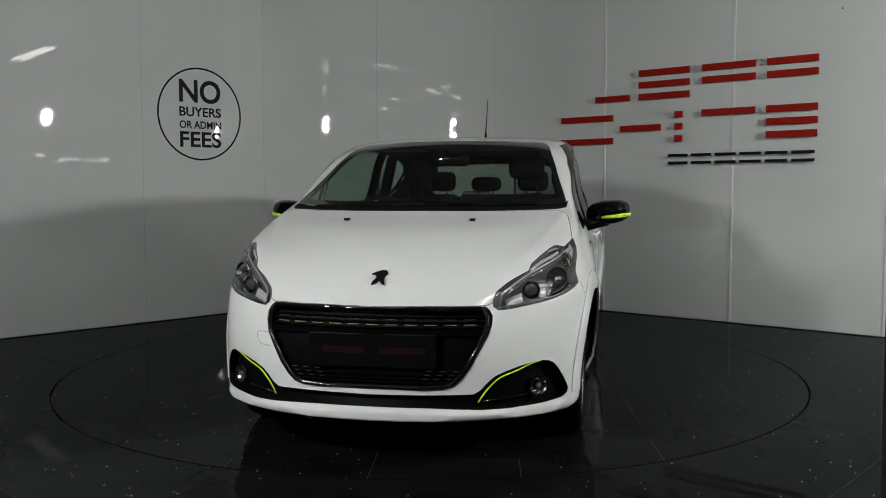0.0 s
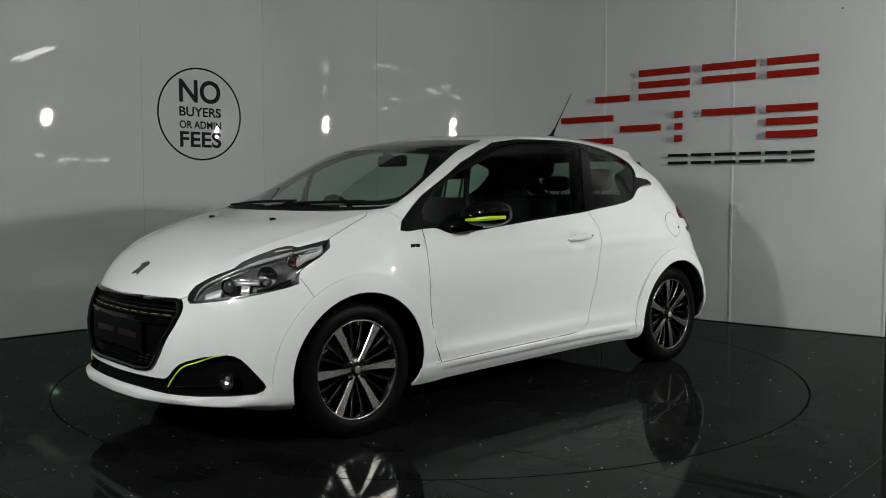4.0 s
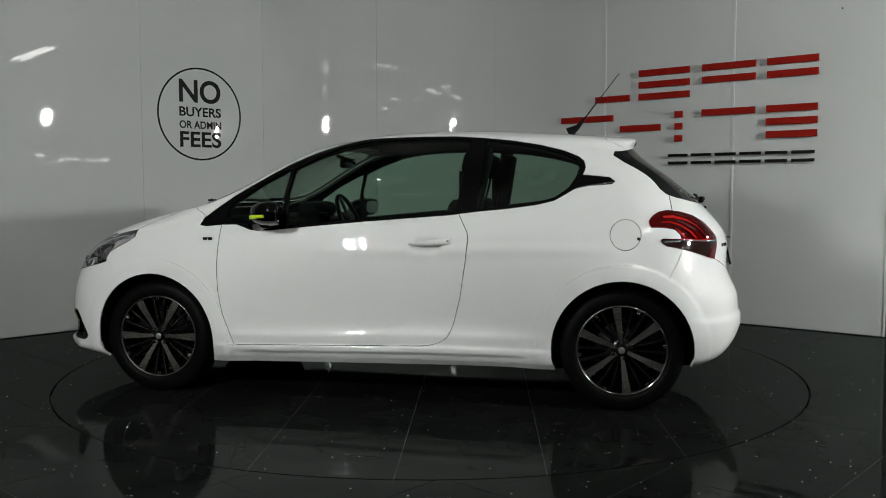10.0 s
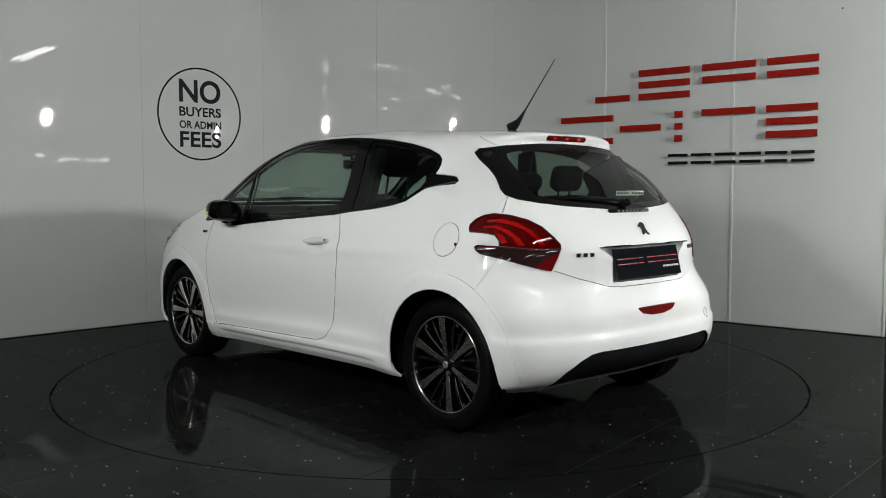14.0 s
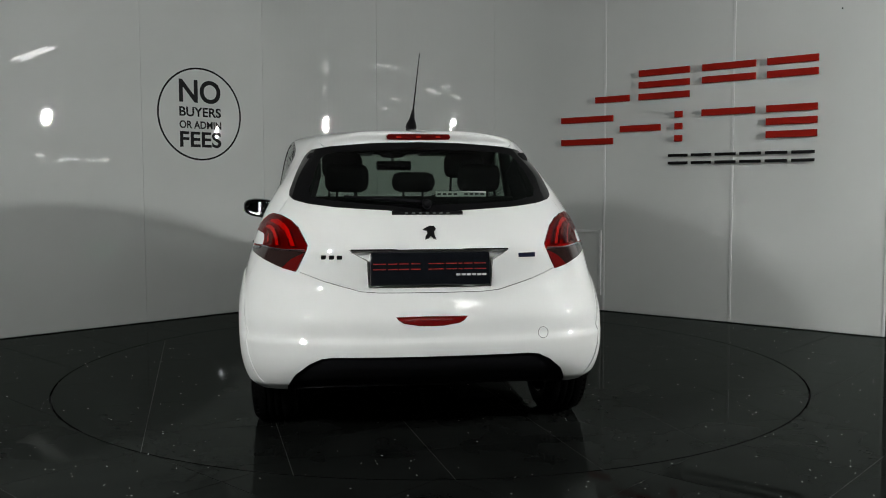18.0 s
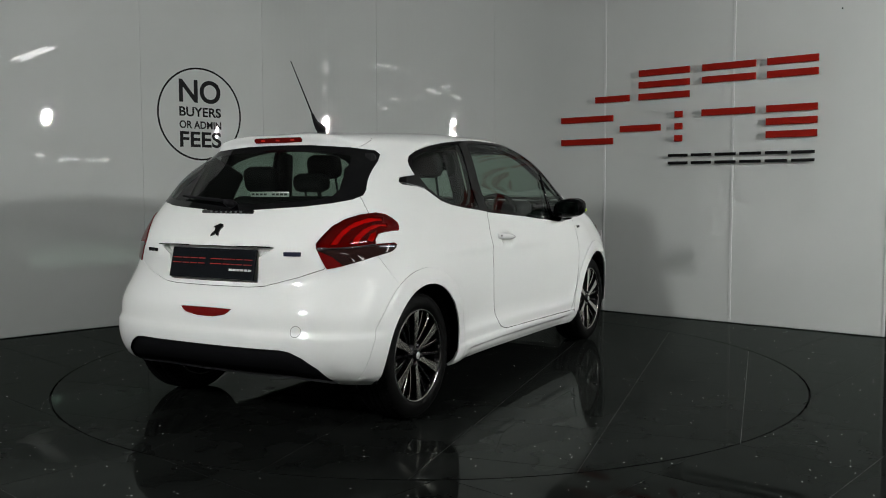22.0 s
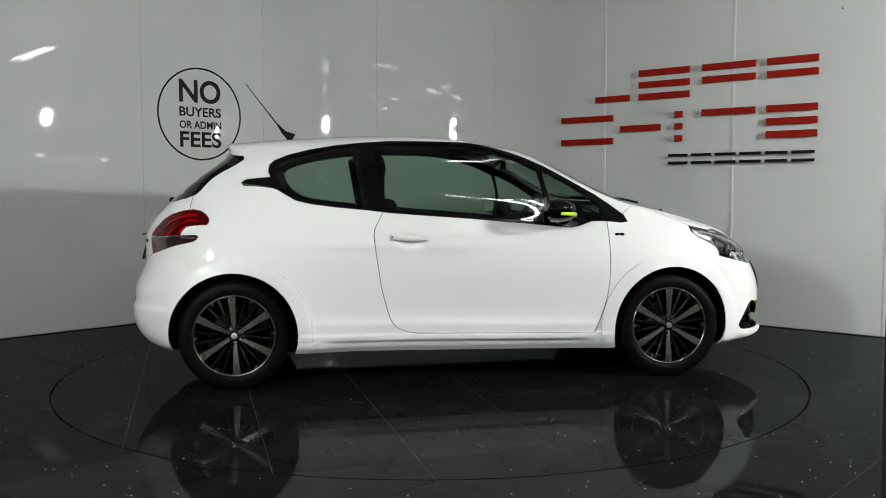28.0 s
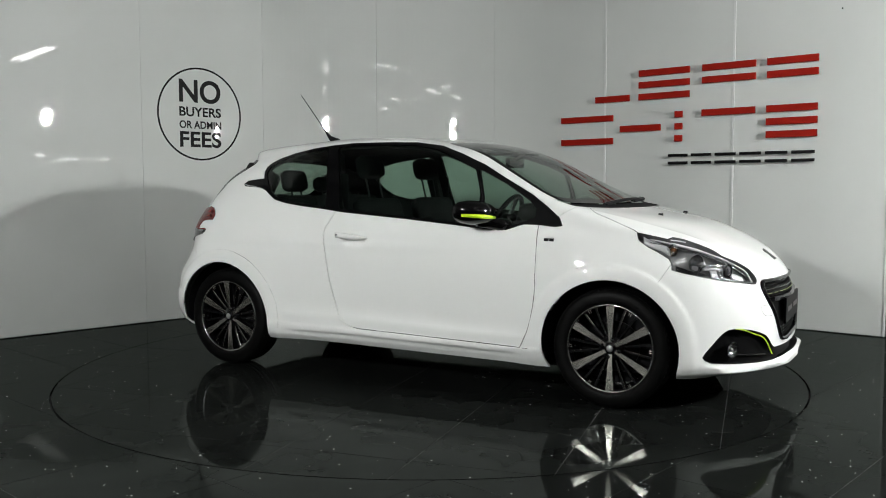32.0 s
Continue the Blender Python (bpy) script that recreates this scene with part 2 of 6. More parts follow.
def wall_point(s, depth=0.0):
    """Along the wall from the bend's right end; s grows to the left. depth goes into the room."""
    if s <= 0:
        p, n = RIGHT_FOOT - RIGHT_DIR * s, Vector((RIGHT_DIR.y, -RIGHT_DIR.x))
    elif s >= BEND_LEN:
        p, n = LEFT_FOOT - LEFT_DIR * (s - BEND_LEN), Vector((LEFT_DIR.y, -LEFT_DIR.x))
    else:
        a = math.atan2(*(RIGHT_FOOT - BEND_C).yx) + s / BEND_R
        n = -Vector((math.cos(a), math.sin(a)))
        p = BEND_C - n * BEND_R
    return p + n * depth


def wall_sheet(s0, s1, z0, z1, front, back, steps):
    bm = bmesh.new()
    rows = []
    for i in range(steps + 1):
        s = s0 + (s1 - s0) * i / steps
        f, b = wall_point(s, front), wall_point(s, back)
        rows.append([bm.verts.new((*q, z)) for q, z in ((f, z0), (f, z1), (b, z1), (b, z0))])
    for u, w in zip(rows, rows[1:]):
        for k in range(4):
            bm.faces.new((u[k], w[k], w[(k + 1) % 4], u[(k + 1) % 4]))
    bm.faces.new(rows[0])
    bm.faces.new(rows[-1][::-1])
    bmesh.ops.recalc_face_normals(bm, faces=bm.faces[:])
    return bm


PANEL = 1.185
FIRST = -0.568 - 2 * PANEL                       # the free end of the right wall
COUNT = 9
wall_back = tagged(mesh_object("wall_back", wall_sheet(FIRST, FIRST + COUNT * PANEL, 0.0, WALL_H, -0.02, -0.14, 60), PAINTED),
                   "tall curved wall faced with glossy white panels", "wall", kind="structure")
for i in range(COUNT):
    s0 = FIRST + i * PANEL
    part("panel", wall_sheet(s0 + 0.0011, s0 + PANEL - 0.0011, 0.008, WALL_H - 0.01, 0.0, -0.016, 24), WALL, wall_back, smooth=False)
    if i < 3:
        part("seam_strip", wall_sheet(s0 - 0.009, s0 + 0.009, 0.008, WALL_H - 0.01, 0.0045, -0.001, 1), SEAM, wall_back)

# plain walls and roof, unseen and added, that close the hall and bounce light
RIGHT_END, LEFT_END = wall_point(FIRST), wall_point(FIRST + COUNT * PANEL)


def plain_wall(name, a, b, thick=0.15):
    d = (Vector(b) - Vector(a)).normalized()
    n = Vector((d.y, -d.x)) * thick
    bm = bmesh.new()
    low = [bm.verts.new((*p, 0.0)) for p in (a, b, Vector(b) - n, Vector(a) - n)]
    top = [bm.verts.new((v.co.x, v.co.y, WALL_H)) for v in low]
    bm.faces.new(top)
    bm.faces.new(low[::-1])
    for i in range(4):
        bm.faces.new((low[i], low[(i + 1) % 4], top[(i + 1) % 4], top[i]))
    bmesh.ops.recalc_face_normals(bm, faces=bm.faces[:])
    return tagged(mesh_object(name, bm, PAINTED), "plain grey wall added out of view to close the hall", "wall", kind="structure")


EAST, WEST, SOUTH = 14.0, -7.6, -16.0
plain_wall("wall_east", (EAST, SOUTH), (EAST, RIGHT_END.y))
plain_wall("wall_west", (WEST, LEFT_END.y), (WEST, SOUTH))
plain_wall("wall_south", (WEST, SOUTH), (EAST, SOUTH))
plain_wall("wall_north_east", (EAST, RIGHT_END.y + 0.1), RIGHT_END + Vector((0.05, 0.1)))
plain_wall("wall_north_west", LEFT_END + Vector((-0.05, 0.1)), (WEST, LEFT_END.y + 0.1))
tagged(mesh_object("ceiling", box((WEST - 0.2, SOUTH - 0.2, WALL_H), (EAST + 0.2, 4.6, WALL_H + 0.1)), CEILING),
       "grey ceiling added out of view to close the hall", "ceiling", kind="structure")

# ---- floor ----
floor_ob = tagged(mesh_object("floor", box((WEST - 0.2, SOUTH - 0.2, -0.2), (EAST + 0.2, 4.6, -0.02)), GAP),
                  "polished black tiled showroom floor with pale joints", "floor", kind="structure")
turntable = tagged(new("turntable"), "round turning platform tiled in polished black, flush with the floor", "turntable")


def clip_half(poly, n, d):
    """Keep the side n.p <= d of a polygon."""
    out = []
    for i, p in enumerate(poly):
        q = poly[(i + 1) % len(poly)]
        a, b = n.dot(p) - d, n.dot(q) - d
        if a <= 0:
            out.append(p)
        if (a < 0 < b) or (b < 0 < a):
            out.append(p + (q - p) * (a / (a - b)))
    return out


def clip_round(poly, r, n=96):
    for i in range(n):
        a = 2 * math.pi * (i + 0.5) / n
        poly = clip_half(poly, Vector((math.cos(a), math.sin(a))), r)
        if len(poly) < 3:
            return []
    return poly


def outside_round(poly, r, n=72):
    """The pieces of a convex polygon outside a circle."""
    pieces = []
    for i in range(n):
        a0, a1 = 2 * math.pi * i / n, 2 * math.pi * (i + 1) / n
        mid = (a0 + a1) / 2
        p = clip_half(poly, Vector((math.sin(a0), -math.cos(a0))), 0.0)
        p = clip_half(p, Vector((-math.sin(a1), math.cos(a1))), 0.0) if len(p) > 2 else []
        p = clip_half(p, -Vector((math.cos(mid), math.sin(mid))), -r * math.cos(math.pi / n)) if len(p) > 2 else []
        if len(p) > 2:
            pieces.append(p)
    return pieces


def tile_mesh(polys, name, top=0.0, deep=-0.02):
    bm = bmesh.new()
    for poly in polys:
        t = [bm.verts.new((p.x, p.y, top)) for p in poly]
        bm.faces.new(t)
    bmesh.ops.remove_doubles(bm, verts=bm.verts[:], dist=0.0004)
    rim = [e for e in bm.edges if e.is_boundary]
    made = bmesh.ops.extrude_edge_only(bm, edges=rim)
    for v in (x for x in made["geom"] if isinstance(x, bmesh.types.BMVert)):
        v.co.z = deep
    bmesh.ops.recalc_face_normals(bm, faces=bm.faces[:])
    me = bpy.data.meshes.new(name)
    bm.to_mesh(me)
    bm.free()
    me.materials.append(TILE)
    return me


TILE_W, JOINT = 0.6, 0.0030


def lay_tiles(turn_deg, off, reach, clip, parent):
    c, s = math.cos(radians(turn_deg)), math.sin(radians(turn_deg))
    n = int(reach / TILE_W) + 2
    for i in range(-n, n):
        for j in range(-n, n):
            a, b = TILE_W * i + off[0], TILE_W * j + off[1]
            square = [Vector((c * u - s * w, s * u + c * w)) for u, w in
                      ((a + JOINT / 2, b + JOINT / 2), (a + TILE_W - JOINT / 2, b + JOINT / 2),
                       (a + TILE_W - JOINT / 2, b + TILE_W - JOINT / 2), (a + JOINT / 2, b + TILE_W - JOINT / 2))]
            polys = clip(square)
            if polys:
                shared("tile", tile_mesh(polys, "tile"), parent)


def platform_clip(square):
    p = clip_round(square, TURN_R - 0.006)
    return [p] if len(p) > 2 else []


def hall_clip(square):
    mid = sum(square, Vector((0, 0))) / 4
    if mid.y < -5.2 or mid.y > 4.2 or abs(mid.x) > 5.0:
        return []
    if min(p.length for p in square) > TURN_R + 0.02:
        return [square]
    if max(p.length for p in square) < TURN_R:
        return []
    return outside_round(square, TURN_R + 0.006)


def build_floor():
    lay_tiles(8.3, (0.02, -0.11), TURN_R, platform_clip, turntable)
    lay_tiles(47.0, (0.2, 0.26), 6.5, hall_clip, floor_ob)
    bm = bmesh.new()
    add_lathe(bm, [(0.001, -0.0012), (TURN_R - 0.008, -0.0012), (TURN_R - 0.008, -0.019), (0.001, -0.019)], 96, pose(0, 0, 0, 90), closed=True)
    for v in bm.verts:
        v.co.z = -abs(v.co.z)
    part("deck", bm, GROUT, turntable)
    # the joint bed round the platform
    bm = bmesh.new()
    for poly in outside_round([Vector(p) for p in ((-6.5, -6.5), (6.5, -6.5), (6.5, 4.3), (-6.5, 4.3))], TURN_R + 0.008, 96):
        bm.faces.new([bm.verts.new((p.x, p.y, -0.0015)) for p in poly])
    bmesh.ops.recalc_face_normals(bm, faces=bm.faces[:])
    part("joint_bed", bm, GROUT, floor_ob)
    # the rest of the floor, under and behind the camera
    for lo, hi in (((-8.0, SOUTH - 0.1), (EAST + 0.2, -4.5)), ((-8.0, -4.5), (-4.6, 4.5)), ((4.6, -4.5), (EAST + 0.2, 4.5))):
        part("far_tiles", box((*lo, -0.019), (*hi, -0.0008)), TILE, floor_ob)


# ---- the lamps of the hall ----
def ring_lamp(at, target, r_in, r_out, glow, label, squeeze=1.0):
    lamp = tagged(new("ring_lamp"), label, "lamp", "ring lamps on stands")
    x, y, z = at
    lamp.matrix_basis = pose(x, y, 0)
    m = pose(0, 0, z) @ look((0, 0, 0), Vector(target) - Vector(at)).to_3x3().to_4x4() @ pose(0, 0, 0, -90, 0, 0) @ Matrix.Diagonal((squeeze, 1, 1, 1))
    part("ring_tube", add_lathe(bmesh.new(), [(r_in, 0.0), (r_out, 0.0), (r_out, -0.012), (r_in, -0.012)], 48, m, closed=True), glow, lamp, "glowing white ring")
    part("ring_back", add_lathe(bmesh.new(), [(r_in - 0.01, -0.014), (r_out + 0.012, -0.014), (r_out + 0.012, -0.04), (r_in - 0.01, -0.04)], 48, m, closed=True), MATT_BLACK, lamp)
    part("stand_pole", add_tube(bmesh.new(), [(0, 0, 0.05), (0, 0, z - r_out - 0.02)], 0.014, 10), MATT_BLACK, lamp)
    for a in (90, 210, 330):
        part("stand_leg", add_tube(bmesh.new(), [(0, 0, 0.45), (0.42 * math.cos(radians(a)), 0.42 * math.sin(radians(a)), 0.015)], 0.011, 8), MATT_BLACK, lamp)


def bar_lamp(at):
    """A short upright light bar on a stand."""
    lamp = tagged(new("bar_lamp"), "slim upright light bar on a thin black stand", "lamp")
    x, y, z = at
    lamp.matrix_basis = pose(x, y, 0, 0, 0, 172)
    part("light_bar", box((0.021, -0.012, z - 0.10), (0.034, 0.012, z + 0.10), 0.003), BAR_LIGHT, lamp, "glowing white bar")
    part("bar_back", box((-0.03, -0.034, z - 0.12), (0.02, 0.034, z + 0.12), 0.006), MATT_BLACK, lamp)
    part("stand_pole", add_tube(bmesh.new(), [(0, 0, 0.05), (0, 0, z - 0.11)], 0.014, 10), MATT_BLACK, lamp)
    for a in (90, 210, 330):
        part("stand_leg", add_tube(bmesh.new(), [(0, 0, 0.45), (0.42 * math.cos(radians(a)), 0.42 * math.sin(radians(a)), 0.015)], 0.011, 8), MATT_BLACK, lamp)


def tube_fitting(at, turn_deg, glow, length=1.2):
    f = tagged(new("tube_fitting"), "ceiling fitting with two bare white fluorescent tubes", "lamp", "ceiling tube fittings")
    f.matrix_basis = pose(*at, 0, 0, turn_deg)
    part("fitting_body", box((-length / 2, -0.11, 0.02), (length / 2, 0.11, 0.07), 0.008), SEAM, f)
    for y in (-0.07, 0.07):
        part("tube", add_tube(bmesh.new(), [(-length / 2 + 0.03, y, 0.0), (length / 2 - 0.03, y, 0.0)], 0.019, 10), glow, f)
        for x in (-1, 1):
            part("tube_cap", box((x * length / 2 - 0.02, y - 0.018, -0.016), (x * length / 2 + 0.02, y + 0.018, 0.025), 0.003), SEAM, f)


HALL_LIGHT = glowing("hall_tube_glow", (1.0, 0.995, 0.965), HALL_GLOW)
RING_LIGHT = glowing("ring_lamp_glow", (0.985, 1.0, 0.98), RING_GLOW)
SIDE_RING_LIGHT = glowing("side_ring_lamp_glow", (0.985, 1.0, 0.98), SIDE_RING_GLOW)
TROUGH_LIGHT = glowing("shaded_tube_glow", (1.0, 0.995, 0.965), TROUGH_GLOW)
BAR_LIGHT = glowing("light_bar_glow", (0.985, 1.0, 0.98), BAR_GLOW)
TUBE_LIGHT = glowing("fluorescent_glow", (1.0, 0.995, 0.965), TUBE_GLOW)


def trough_fitting(at, turn_deg, length=1.5):
    """Two tubes between white side blades that hide them from low down."""
    f = tagged(new("trough_fitting"), "ceiling fitting with two tubes between white side blades", "lamp", "shaded ceiling fittings")
    f.matrix_basis = pose(*at, 0, 0, turn_deg)
    part("fitting_body", box((-length / 2, -0.15, 0.03), (length / 2, 0.15, 0.08), 0.006), SEAM, f)
    for s in (-1, 1):
        part("side_blade", box((-length / 2, s * 0.145 - 0.004, -0.047), (length / 2, s * 0.145 + 0.004, 0.029), 0.001), SEAM, f)
        part("end_plate", box((s * length / 2 - 0.004, -0.14, -0.047), (s * length / 2 + 0.004, 0.14, 0.029), 0.001), SEAM, f)
        part("tube", add_tube(bmesh.new(), [(-length / 2 + 0.01, s * 0.07, 0.0), (length / 2 - 0.01, s * 0.07, 0.0)], 0.019, 10), TROUGH_LIGHT, f)


def build_lamps():
    ring_lamp((-2.35, -4.4, 2.27), (0.6, 0.6, 0.6), 0.11, 0.19, RING_LIGHT, "oval white ring lamp on a thin black stand", 0.6)
    ring_lamp((5.05, -2.68, 2.38), (2.0, 0.9, -0.6), 0.08, 0.14, SIDE_RING_LIGHT, "oval white ring lamp on a thin black stand", 0.5)
    bar_lamp((5.765, 0.02, 2.16))
    # one row that runs away to the right, and the lamps deeper in the hall
    for x, y, length in ((5.41, -3.07, 2.0), (8.02, -5.68, 2.3), (12.0, -9.6, 2.3)):
        tube_fitting((x, y, WALL_H - 0.10), -43.3, TUBE_LIGHT, length)
    for x, y, a in ((-4.6, -9.8, 25), (-1.8, -9.2, 20), (2.1, -11.2, 15), (-5.9, -14.2, 10), (4.8, -13.2, 15)):
        tube_fitting((x, y, WALL_H - 0.10), a, HALL_LIGHT, 1.5)
    for x, y, a in ((1.65, -4.2, 47), (-2.7, -7.3, -43), (4.7, -9.0, 47)):
        trough_fitting((x, y, WALL_H - 0.12), a)
    # strips added for bright bars mirrored in the panels; the true source is unseen
    for y, z, length in ((-7.22, 2.07, 0.30), (-6.47, 1.98, 0.55), (-5.66, 1.97, 0.70)):
        lamp = tagged(new("wall_lamp"), "slim bright strip added on the grey hall wall for a far unseen source", "lamp", "slim wall lamps")
        lamp.matrix_basis = pose(EAST - 0.15, y, z)
        part("housing", box((-0.05, -length / 2 - 0.02, -0.03), (0.0, length / 2 + 0.02, 0.03), 0.006), SEAM, lamp)
        part("diffuser", box((-0.058, -length / 2, -0.016), (-0.051, length / 2, 0.016)), TUBE_LIGHT, lamp)


build_lamps()


# ---- the car's skin: curves that run round the body, with a smooth sheet drawn over them ----
# Each curve goes from the middle of the tail along the left flank to the middle of the nose.
BODY_CURVES = [
    [(-1.78, 0, .25), (-1.76, .38, .25), (-1.70, .64, .235), (-1.58, .75, .225), (-1.27, .77, .20), (-.5, .765, .20), (.3, .765, .19), (1.27, .765, .18), (1.68, .70, .18), (1.87, .44, .198), (1.94, 0, .198)],
    [(-1.86, 0, .30), (-1.84, .40, .30), (-1.745, .68, .275), (-1.60, .79, .26), (-1.27, .81, .24), (-.5, .80, .24), (.3, .80, .235), (1.27, .805, .23), (1.72, .745, .218), (1.975, .46, .220), (2.07, 0, .220)],
    [(-1.905, 0, .37), (-1.88, .42, .37), (-1.77, .71, .36), (-1.62, .82, .36), (-1.27, .835, .36), (-.5, .815, .33), (.3, .82, .32), (1.27, .835, .36), (1.75, .745, .34), (1.99, .46, .33), (2.05, 0, .33)],
    [(-1.90, 0, .55), (-1.87, .43, .55), (-1.75, .72, .55), (-1.60, .825, .56), (-1.27, .855, .60), (-.5, .82, .55), (.3, .825, .52), (1.27, .85, .60), (1.74, .75, .54), (1.99, .46, .52), (2.06, 0, .52)],
    [(-1.845, 0, .69), (-1.81, .41, .70), (-1.68, .675, .72), (-1.54, .79, .74), (-1.27, .84, .75), (-.5, .825, .73), (.3, .835, .70), (1.2, .84, .74), (1.70, .745, .70), (1.935, .465, .655), (2.02, 0, .655)],
    [(-1.84, 0, .87), (-1.80, .39, .87), (-1.66, .645, .885), (-1.47, .77, .89), (-1.2, .80, .89), (-.5, .815, .87), (.3, .82, .86), (1.15, .805, .86), (1.60, .715, .845), (1.855, .45, .775), (1.93, 0, .755)],
    [(-1.71, 0, 1.03), (-1.68, .37, 1.04), (-1.55, .575, 1.085), (-1.35, .70, 1.075), (-1.0, .735, 1.06), (-.5, .765, 1.0), (.3, .79, .945), (.97, .775, .955), (1.28, .735, .955), (1.56, .44, .93), (1.64, 0, .92)],
    [(-1.56, 0, 1.165), (-1.53, .36, 1.17), (-1.44, .55, 1.20), (-1.28, .64, 1.18), (-.95, .69, 1.15), (-.5, .725, 1.12), (.3, .748, 1.07), (.815, .722, 1.098), (.895, .688, 1.09), (1.11, .42, 1.048), (1.17, 0, 1.045)],
    [(-1.33, 0, 1.352), (-1.325, .32, 1.343), (-1.28, .47, 1.33), (-1.12, .548, 1.335), (-.85, .61, 1.358), (-.45, .652, 1.39), (.05, .665, 1.383), (.366, .668, 1.322), (.44, .592, 1.327), (.475, .36, 1.345), (.485, 0, 1.348)],
    [(-1.345, 0, 1.394), (-1.335, .30, 1.389), (-1.29, .42, 1.38), (-1.1, .49, 1.392), (-.8, .53, 1.413), (-.45, .56, 1.43), (0, .56, 1.42), (.25, .545, 1.383), (.31, .50, 1.378), (.33, .32, 1.391), (.34, 0, 1.396)],
    [(-1.25, 0, 1.417), (-1.2, 0, 1.424), (-1.1, 0, 1.436), (-.9, 0, 1.448), (-.7, 0, 1.457), (-.45, 0, 1.463), (-.15, 0, 1.459), (.04, 0, 1.447), (.10, 0, 1.442), (.14, 0, 1.438), (.16, 0, 1.435)],
]
WHEEL_X, WHEEL_Z = 1.269, 0.31


def smooth_line(points, steps):
    """Centripetal spline through points, with steps samples a span."""
    p = np.asarray(points, float)
    p = np.concatenate([2 * p[:1] - p[1:2], p, 2 * p[-1:] - p[-2:-1]])
    out = []
    for i in range(1, len(p) - 2):
        q = p[i - 1:i + 3]
        t = np.concatenate([[0.0], np.cumsum(np.maximum(np.linalg.norm(np.diff(q, axis=0), axis=1), 1e-4) ** 0.5)])
        for k in range(steps):
            x = t[1] + (t[2] - t[1]) * k / steps
            a1 = (t[1] - x) / (t[1] - t[0]) * q[0] + (x - t[0]) / (t[1] - t[0]) * q[1]
            a2 = (t[2] - x) / (t[2] - t[1]) * q[1] + (x - t[1]) / (t[2] - t[1]) * q[2]
            a3 = (t[3] - x) / (t[3] - t[2]) * q[2] + (x - t[2]) / (t[3] - t[2]) * q[3]
            b1 = (t[2] - x) / (t[2] - t[0]) * a1 + (x - t[0]) / (t[2] - t[0]) * a2
            b2 = (t[3] - x) / (t[3] - t[1]) * a2 + (x - t[1]) / (t[3] - t[1]) * a3
            out.append((t[2] - x) / (t[2] - t[1]) * b1 + (x - t[1]) / (t[2] - t[1]) * b2)
    out.append(p[-2])
    return np.array(out)


def mirrored_line(points, steps):
    """The same, for a curve that crosses the middle plane squarely at both ends."""
    p = [(x, -y, z) for x, y, z in points[1:2]] + list(points) + [(x, -y, z) for x, y, z in points[-2:-1]]
    return smooth_line(p, steps)[steps:-steps]


def body_grid(along=60, across=16, step=0.0145):
    """Points of the left half, [along, across, xyz], about two centimetres apart."""
    rows = np.array([mirrored_line(c, along) for c in BODY_CURVES])
    run = np.concatenate([[0.0], np.cumsum(np.linalg.norm(np.diff(rows[3], axis=0), axis=1))])
    picks = np.unique(np.searchsorted(run, np.linspace(0, run[-1] - 1e-9, int(run[-1] / step))))
    picks[-1] = rows.shape[1] - 1
    grid = np.array([smooth_line(rows[:, j], across) for j in picks])
    flare(grid)
    grid[0, :, 1] = grid[-1, :, 1] = 0.0
    grid[:, -1, 1] = 0.0
    return grid


def ledge(v, width):
    """0 above, 1 below, with a smooth step of the given width."""
    return 1 / (1 + np.exp(np.clip(v / width, -40, 40)))


